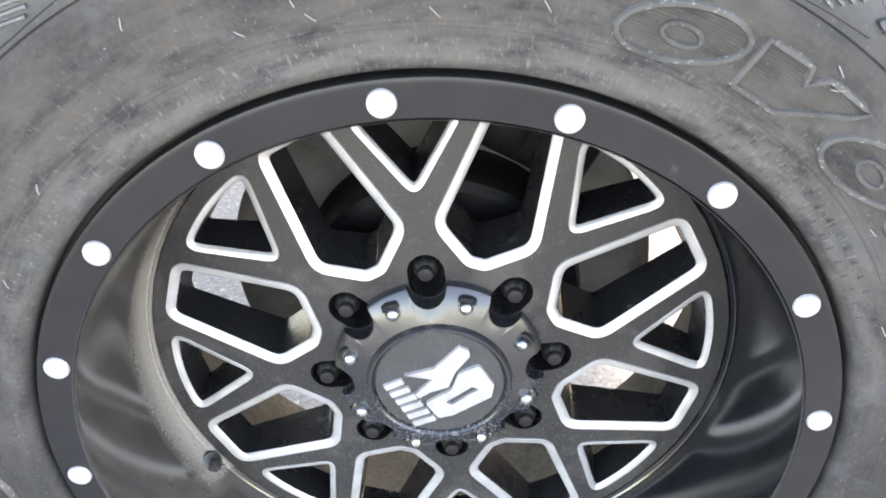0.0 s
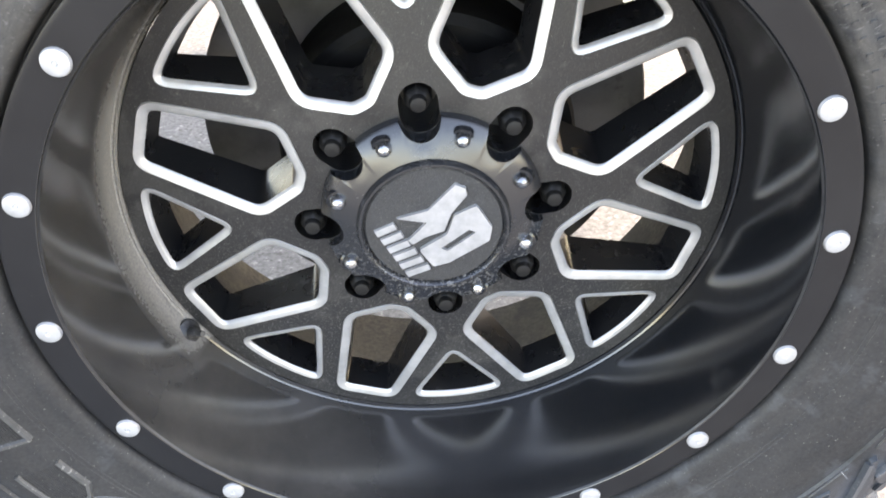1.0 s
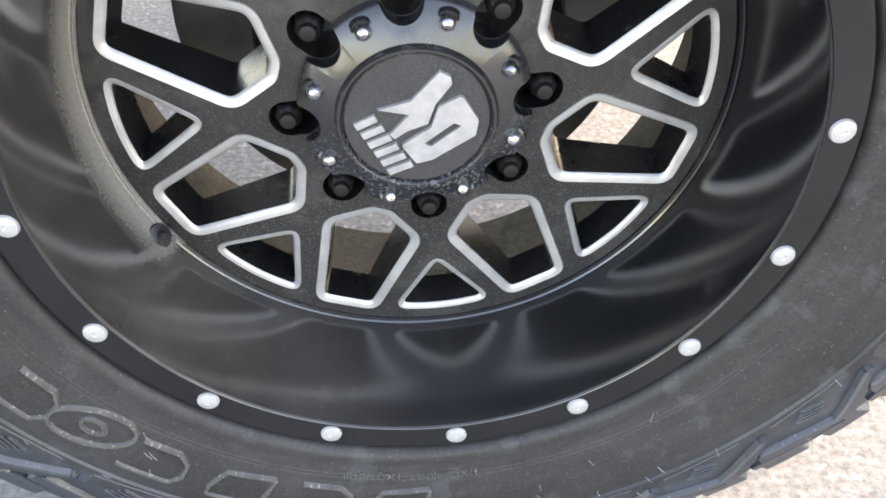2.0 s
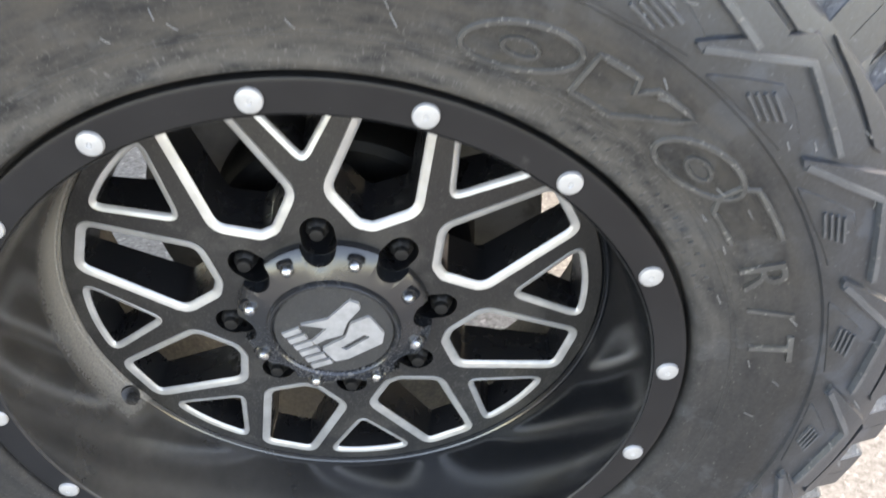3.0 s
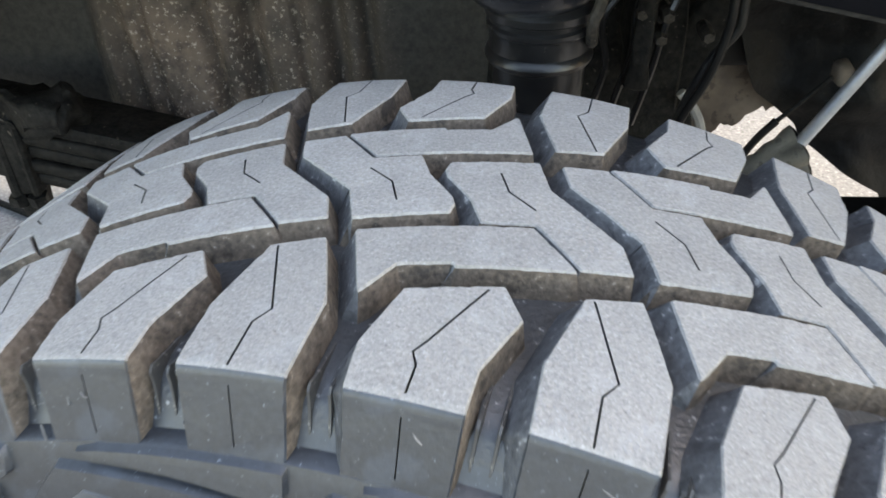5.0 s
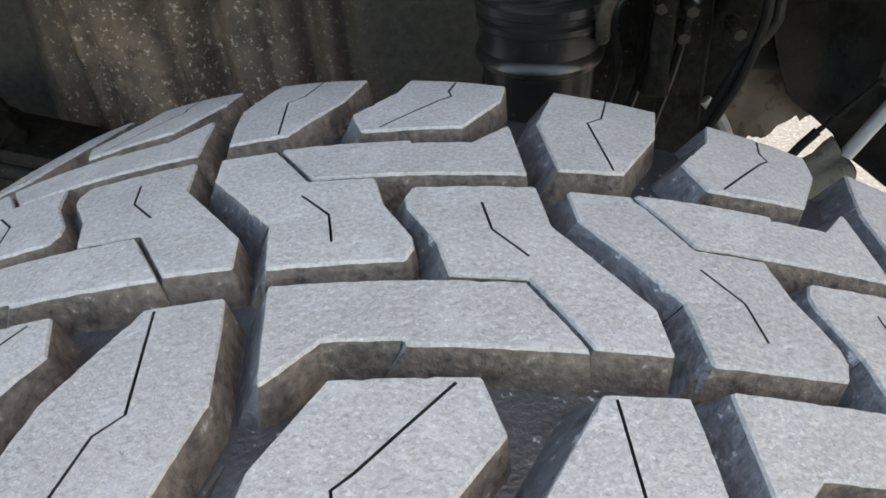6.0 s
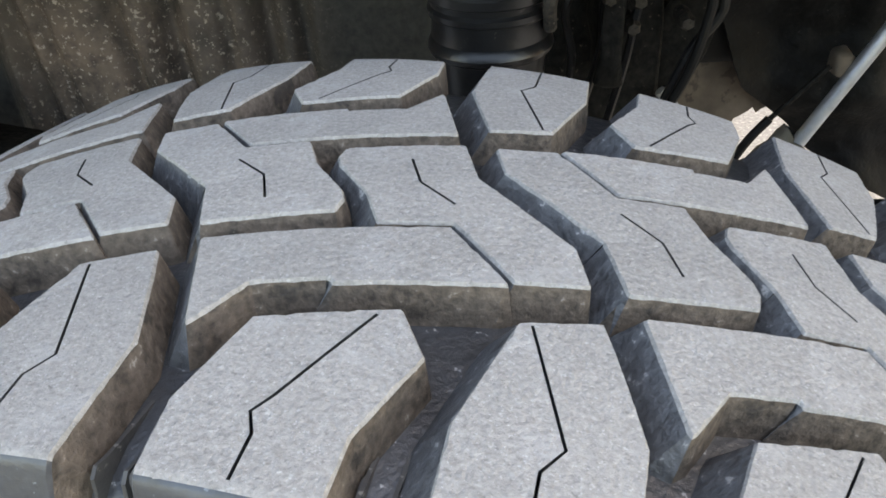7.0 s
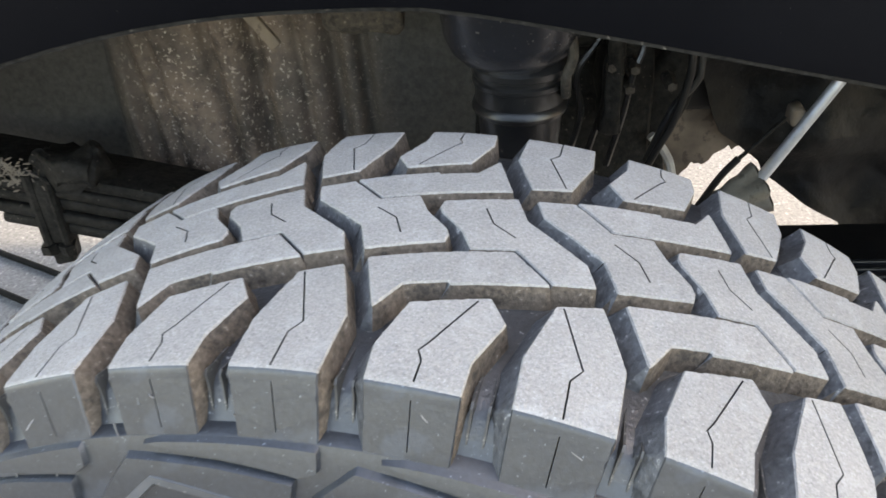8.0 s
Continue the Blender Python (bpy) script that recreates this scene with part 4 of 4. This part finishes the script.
part("calliper", cal, rusty, brake, m=LOW)

# ---- truck ----
YAW = 12.0      # the body's side against the steered wheel
truck = thing("pickup_truck", (0, 0.45, GROUND), "lifted dark pickup truck with muddy wheel well and ribbed step", "truck")
BODY = pose(0, -0.45, -GROUND, 0, 0, YAW)    # along the side, inwards, up


def sheet(points, thick, way, n=10):
    """A bent sheet: rows of points, given thickness along way."""
    bm = bmesh.new()
    rows = [[bm.verts.new(Vector(p)) for p in row] for row in points]
    rear = [[bm.verts.new(v.co + Vector(way) * thick) for v in row] for row in rows]
    for g in (rows, rear):
        for a, b in zip(g, g[1:]):
            for i in range(len(a) - 1):
                bm.faces.new((a[i], a[i + 1], b[i + 1], b[i]))
    ring = lambda g: g[0] + [r[-1] for r in g[1:]] + g[-1][-2::-1] + [r[0] for r in g[-2:0:-1]]  # noqa: E731
    wall_between(bm, ring(rows), ring(rear))
    return bm


def arch(u):
    """Height of the wheel opening's edge along the side."""
    return max(0.80, 0.9940 - (0.68 * (u + 0.05) ** 2 if u < -0.05 else 0) - (0.222 * (math.sqrt(u * u + 0.0016) - 0.04) if u > 0 else 0) - 0.5 * max(0.0, u - 0.36) ** 2)


def upper_height(u):
    """Height of the unseen upper side, lowered towards the front to let sky light in."""
    k = min(max((u - 0.30) / 0.35, 0), 1)
    return 0.66 + 0.34 * k * k * (3 - 2 * k)


US = np.linspace(-0.80, 1.30, 70)
# the skin above the lip is unseen, raised to keep sun off the tread
skin = sheet([[(u, 0.250 + dv, z) for u in US for z in [arch(u) + dz * (1.0 if dz < 0.3 else upper_height(u))]] for dv, dz in ((0.045, 0.012), (0.028, 0.002), (0.012, -0.004), (0.0, 0.0), (-0.004, 0.012), (-0.012, 0.06), (-0.016, 0.16), (-0.010, 0.32), (0.010, 0.55), (0.03, 0.85))], 0.004, (0, 1, 0.2))
part("fender", skin, body_paint, truck, "dark blue-black painted fender lip", BODY, 40)

seam = tube([(u, 0.253, arch(u) - 0.001) for u in US], 0.0025, 6)
part("lip_seam", seam, grimy_iron, truck, "mud-coated folded lip edge", BODY)

# inner liner with pressed upright ribs
us = np.concatenate([np.linspace(-0.95, -0.36, 20), np.linspace(-0.35, -0.04, 156), np.linspace(-0.035, 0.06, 8)])


GROOVES = ((-0.312, 0.010, 0.016), (-0.287, 0.007, 0.012), (-0.222, 0.007, 0.014), (-0.182, 0.012, 0.024), (-0.132, 0.006, 0.008), (-0.098, 0.010, 0.020), (-0.066, 0.008, 0.014))   # where, half width, depth


def liner_v(u, z):
    lean = 0.10 * (0.80 - z)
    dent = sum(d * math.exp(-((u - lean * (0.35 if g > -0.2 else 1.0) - g) / w) ** 2) for g, w, d in GROOVES)
    return 0.565 + dent + 0.020 * min(max((-0.325 - u) / 0.02, 0), 1) - max(0, z - 0.86) ** 2 * 3.0 + 0.003 * noise.noise((u * 30, 1.7, z * 30))


part("wheel_well_liner", sheet([[(u, liner_v(u, z), z) for u in us for z in [1.05 - (1.05 - (0.70 if u < -0.34 else 0.64)) * k]] for k in np.linspace(1, 0, 20)], 0.004, (0, 1, 0)), muddy_liner, truck, "ribbed black liner caked with dried mud", BODY, 50)
ceil_rows = [[(u, v, arch(u) + 0.03 + 0.05 * math.sin((v - 0.27) / 0.3 * math.pi)) for u in np.linspace(-0.95, 0.75, 40)] for v in np.linspace(0.275, 0.62, 8)]
part("wheel_well_roof", sheet(ceil_rows, 0.004, (0, 0, 1)), muddy_liner, truck, m=BODY, angle=50)
EDGE = ((0.52, 0.4824), (0.605, 0.4769), (0.637, 0.4229), (0.664, 0.3822), (0.679, 0.3757), (0.702, 0.3492), (0.725, 0.3206), (0.749, 0.3097), (0.782, 0.3001), (0.819, 0.2811), (0.875, 0.2624), (1.06, 0.257))   # height, the panel's torn edge
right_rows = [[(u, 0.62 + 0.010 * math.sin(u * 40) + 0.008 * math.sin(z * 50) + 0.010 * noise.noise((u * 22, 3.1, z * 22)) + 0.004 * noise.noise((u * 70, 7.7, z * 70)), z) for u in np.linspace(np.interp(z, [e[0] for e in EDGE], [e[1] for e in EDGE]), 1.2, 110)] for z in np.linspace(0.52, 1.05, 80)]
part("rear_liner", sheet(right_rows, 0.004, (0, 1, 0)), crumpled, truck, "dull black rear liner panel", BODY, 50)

hanger = box((-0.082, 0.45, 0.906), (-0.014, 0.50, 0.975), 0.008, 3)
bmesh.ops.subdivide_edges(hanger, edges=hanger.edges[:], cuts=2, use_grid_fill=True)
for v in hanger.verts:
    v.co += 0.006 * Vector(noise.noise_vector(v.co * 50))
part("muddy_hanger", hanger, mud_crust, truck, "bracket caked in flecked brown mud", BODY)
part("strap", box((-0.006, -0.004, -0.024), (0.006, 0.004, 0.024), 0.002), brown_steel, truck, m=BODY @ Matrix.Translation((-0.151, 0.50, 0.903)) @ pose(0, 0, 0, 0, -35))

# side step
step = box((0.22, 0.318, 0.668), (1.0, 0.468, 0.698), 0.009, 4)
ob_step = part("side_step", step, step_plastic, truck, "black plastic ribbed side step", BODY)
for v in (0.333, 0.345, 0.357, 0.369, 0.381, 0.393):
    ridge = box((0.23, v - 0.0028, 0.696), (0.99, v + 0.0028, 0.7015), 0.002, 2)
    part("step_ridge", ridge, gloss_black, ob_step)

# spring perch cup with its rubber bump stop
cup = lathe([(0.0, 0.0), (0.030, 0.0005), (0.046, -0.005), (0.056, -0.015), (0.0625, -0.030), (0.066, -0.06), (0.068, -0.17)], 48)
UP = pose(0, 0, 0, -90)
part("perch_cup", cup, cup_paint, truck, "smooth dark painted cup", BODY @ Matrix.Translation((0.0815, 0.432, 0.8876)) @ UP @ Matrix.Scale(0.93, 4))
stop = lathe([(0.0, 0.19), (0.030, 0.19), (0.033, 0.10), (0.0355, 0.055), (0.036, 0.046), (0.0400, 0.0435), (0.0415, 0.040), (0.0405, 0.0365), (0.0385, 0.034), (0.0378, 0.024), (0.0385, 0.021), (0.0402, 0.0195), (0.0405, 0.016), (0.0385, 0.014), (0.0392, 0.0105), (0.0415, 0.009), (0.0418, 0.004), (0.040, 0.001), (0.036, -0.002), (0.034, -0.03)], 48)
part("bump_stop", stop, rubber_gloss, truck, "ribbed black rubber bump stop", BODY @ Matrix.Translation((0.0884, 0.43, 0.8931)) @ UP @ Matrix.Diagonal((1.02, 1.07, 1.02, 1)))
part("stop_strap", tube(smooth_path([(0.1283, 0.4100, 0.9240), (0.1309, 0.4020, 0.9014), (0.1254, 0.3980, 0.8850), (0.1264, 0.4100, 0.8644)]), 0.0045, 8), mud_crust, truck, m=BODY)

# axle, leaf pack, clamp, stay rod, hoses
SAG = Matrix.Translation((-0.40, 0.5, 0.737)) @ pose(0, 0, 0, 0, 13.5)
spring = part("leaf_spring", box((-0.75, -0.03, 0.022), (0.30, 0.035, 0.036), 0.004), grimy_iron, truck, "black stacked leaf spring", BODY @ SAG)
for k, (left, right) in enumerate(((-0.70, 0.30), (-0.60, 0.28), (-0.088, 0.26), (-0.043, 0.20))):
    part("leaf", box((left, -0.03 + 0.003 * (k % 2), 0.0070 - 0.0145 * k), (right, 0.035, 0.0205 - 0.0145 * k), 0.0045, 3), grimy_iron, spring)
lump_of_mud = box((-0.395, 0.455, 0.752), (-0.325, 0.50, 0.792), 0.012, 3)
bmesh.ops.subdivide_edges(lump_of_mud, edges=lump_of_mud.edges[:], cuts=2, use_grid_fill=True)
for v in lump_of_mud.verts:
    v.co += 0.014 * Vector(noise.noise_vector(v.co * 40)) + 0.005 * Vector(noise.noise_vector(v.co * 110))
part("dirt_lump", lump_of_mud, grimy_iron, truck, "black oily dirt caked over the spring", BODY, 60)
clump = random.Random(3)
mud = bmesh.new()
for k in range(110):
    lump = bmesh.new()
    bmesh.ops.create_icosphere(lump, subdivisions=1, radius=clump.uniform(0.0007, 0.0020))
    bmesh.ops.scale(lump, vec=(clump.uniform(1.0, 4.5), 0.6, clump.uniform(0.5, 1.1)), verts=lump.verts)
    bmesh.ops.rotate(lump, cent=(0, 0, 0), matrix=Euler((0, clump.uniform(-1.2, 1.2), 0)).to_matrix(), verts=lump.verts)
    bmesh.ops.translate(lump, vec=(clump.gauss(-0.416, 0.014), 0.4685, clump.gauss(0.772, 0.008)), verts=lump.verts)
    add(mud, lump)
ob_mud = part("dried_mud", mud, tan_dirt, truck, "splash of dried pale mud", BODY)
tagged(ob_mud, kind="stuff")
clamp = box((-0.411, 0.468, 0.684), (-0.380, 0.543, 0.766), 0.006)
add(clamp, box((-0.402, 0.50, 0.735), (-0.346, 0.545, 0.763), 0.011, 3))
add(clamp, box((-0.412, 0.474, 0.657), (-0.388, 0.50, 0.690), 0.004, 2))
for cu_u, cu_v in ((-0.406, 0.470), (-0.386, 0.470), (-0.398, 0.535)):
    add(clamp, tube([(cu_u, cu_v, 0.672), (cu_u, cu_v, 0.770)], 0.005, 8))
    add(clamp, tube([(cu_u, cu_v, 0.674), (cu_u, cu_v, 0.686)], 0.009, 6))
for v in clamp.verts:
    v.co += 0.004 * Vector(noise.noise_vector(v.co * 45))
part("spring_clamp", clamp, grimy_iron, truck, m=BODY)
rust = box((-0.60, 0.52, 0.845), (-0.462, 0.545, 0.98), 0.012, 3)
for v in rust.verts:
    v.co += 0.006 * Vector(noise.noise_vector(v.co * 40))
part("rusty_bracket", rust, rust_brown, truck, "brown rusty dirt-coated bracket", BODY)
part("stay_rod", tube([(0.3446, 0.541, 0.700), (0.4670, 0.541, 0.920)], 0.0061, 16), zinc_rod, truck, "bright plated steel stay rod", BODY)
part("brake_hose", tube(smooth_path([(0.2140, 0.50, 0.735), (0.2268, 0.50, 0.7649), (0.2404, 0.50, 0.7952), (0.2498, 0.50, 0.833), (0.2516, 0.50, 0.8637), (0.248, 0.51, 0.95)]), 0.0040, 10), black_plastic, truck, "thin black rubber hose", BODY)
part("brake_line", tube(smooth_path([(0.2200, 0.51, 0.748), (0.2300, 0.51, 0.777), (0.2443, 0.51, 0.810), (0.2605, 0.51, 0.8327), (0.263, 0.51, 0.8551), (0.262, 0.52, 0.95)]), 0.0042, 10), old_plastic, truck, "dusty black rubber hose", BODY)
part("sensor_cable", tube(smooth_path([(0.2717, 0.5400, 0.6461), (0.2897, 0.5400, 0.6819), (0.3065, 0.5400, 0.7125), (0.3218, 0.5400, 0.7326)]), 0.0040, 8), black_plastic, truck, "black sheathed sensor cable", BODY)
part("sensor_wire", tube(smooth_path([(0.3203, 0.5400, 0.7305), (0.3434, 0.5430, 0.7527), (0.3664, 0.5480, 0.7738)]), 0.0022, 6), grimy_iron, truck, m=BODY)
clip = box((0.3685, 0.543, 0.7641), (0.3845, 0.566, 0.7861), 0.005, 3)
for v in clip.verts:
    v.co += 0.003 * Vector(noise.noise_vector(v.co * 60))
part("cable_clip", clip, brown_steel, truck, m=BODY)
boot = lathe([(0.0, 0.0), (0.013, 0.0), (0.017, 0.012), (0.016, 0.022), (0.021, 0.034), (0.021, 0.044), (0.025, 0.054), (0.026, 0.061), (0.021, 0.064), (0.017, 0.050), (0.0, 0.048)], 40)
for v in boot.verts:
    turn, far = math.atan2(v.co.x, v.co.z), min(1, max(0, v.co.y / 0.06)) ** 2
    v.co.x *= 1 + 0.20 * far * math.cos(5 * turn + 0.6)
    v.co.z *= 1 + 0.20 * far * math.cos(5 * turn + 0.6)
part("rubber_boot", boot, olive_rubber, truck, "dusty olive-grey torn rubber boot", BODY @ Matrix.Translation((0.2970, 0.540, 0.6693)) @ Vector((0.052, 0.008, 0.0235)).to_track_quat("Y", "Z").to_matrix().to_4x4(), 50)
boot_ob = bpy.data.objects["rubber_boot"]
boot_ob.data.materials.append(grimy_iron)
for f in boot_ob.data.polygons:
    f.material_index = 1 if f.center.y > 0.0615 else 0
jag = random.Random(8)
plate_rows = [[(u, 0.66, 0.651 + 0.56 * (u - 0.2925) + ((0.006 * jag.random() + 0.004 * math.sin(u * 190)) if k == 0 else k * 0.045)) for u in np.linspace(0.250, 0.43, 44)] for k in range(8)]
part("dusty_plate", sheet(plate_rows, 0.006, (0, 1, 0)), brown_steel, truck, "dust-coated tan steel plate with ragged edge", BODY)
slant = box((-0.055, 0.583, 0.0), (0.0, 0.594, 0.22), 0.003)
bmesh.ops.rotate(slant, cent=(0, 0, 0), matrix=Euler((0, radians(27), 0)).to_matrix(), verts=slant.verts)
bmesh.ops.translate(slant, vec=(0.251, 0, 0.735), verts=slant.verts)
for name, piece in (("link_bracket", box((0.045, 0.565, 0.60), (0.232, 0.585, 0.96), 0.006)), ("bracket_lug", box((0.17, 0.50, 0.78), (0.19, 0.56, 0.90), 0.004)), ("cross_strap", box((0.14, 0.52, 0.865), (0.25, 0.56, 0.885), 0.004)), ("lower_gusset", box((0.20, 0.586, 0.60), (0.252, 0.594, 0.75), 0.003)), ("slanted_gusset", slant)):
    bmesh.ops.subdivide_edges(piece, edges=piece.edges[:], cuts=4, use_grid_fill=True)
    for v in piece.verts:
        v.co += 0.010 * Vector(noise.noise_vector(v.co * 28)) + 0.004 * Vector(noise.noise_vector(v.co * 90))
    part(name, piece, grimy_iron, truck, m=BODY, angle=60)
for du, dz in ((0.0, 0.0), (0.022, 0.012), (0.041, -0.006)):
    wire = smooth_path([(0.140 + du, 0.52, 0.745 + dz), (0.152 + du, 0.515, 0.80 + dz), (0.146 + du * 1.3, 0.51, 0.845 + dz), (0.170 + du, 0.52, 0.885 + dz), (0.165 + du, 0.54, 0.95)])
    part("wire", tube(wire, 0.0032, 6), rubber_gloss, truck, m=BODY)
for u, v, z in ((0.178, 0.51, 0.851), (0.200, 0.51, 0.848), (0.196, 0.51, 0.828), (0.236, 0.51, 0.8305)):
    part("bracket_bolt", lathe([(0.0, -0.010), (0.0045, -0.0095), (0.0062, -0.006), (0.0064, 0.02), (0.0, 0.02)], 6), mud_crust, truck, m=BODY @ Matrix.Translation((u, v, z)))
part("guide_tube", tube(smooth_path([(0.262, 0.55, 0.66), (0.2557, 0.55, 0.713), (0.2458, 0.55, 0.738), (0.230, 0.55, 0.757)]), 0.0048, 8), pale_tube, truck, m=BODY)
part("fender_tab", box((-0.43, 0.226, 0.768), (-0.364, 0.244, 0.790), 0.004, 2), old_plastic, truck, "grey weathered plastic corner of the opening", BODY)
# unseen, added to block the sky's glow from the tyre
part("cab_side", box((0.45, 0.27, 1.55), (2.4, 0.35, 2.15), 0.03, 3), body_paint, truck, m=BODY)
part("frame_rail", box((-1.4, 0.64, 0.74), (2.4, 0.72, 0.90), 0.01, 2), black_plastic, truck, m=BODY)
# unseen box, added to shade the ground under the truck
part("underbody", box((-1.7, 0.60, 0.95), (1.25, 2.0, 1.5), 0.02, 2), black_plastic, truck, m=BODY)

# ---- two cables on the ground ----
for shift in (0.0, -0.12):
    line = smooth_path([(-2.6, 1.50 + shift, GROUND + 0.008), (-1.9, 1.335 + shift, GROUND + 0.008), (-1.5, 1.235 + shift, GROUND + 0.008), (-1.2, 1.15 + shift, GROUND + 0.008), (-0.8, 1.02 + shift, GROUND + 0.008)])
    cable = part("ground_cable", tube(line, 0.008, 8), cable_rubber, None)
    tagged(cable, "thin black cable lying on pale concrete", "cable", "cables on the ground")
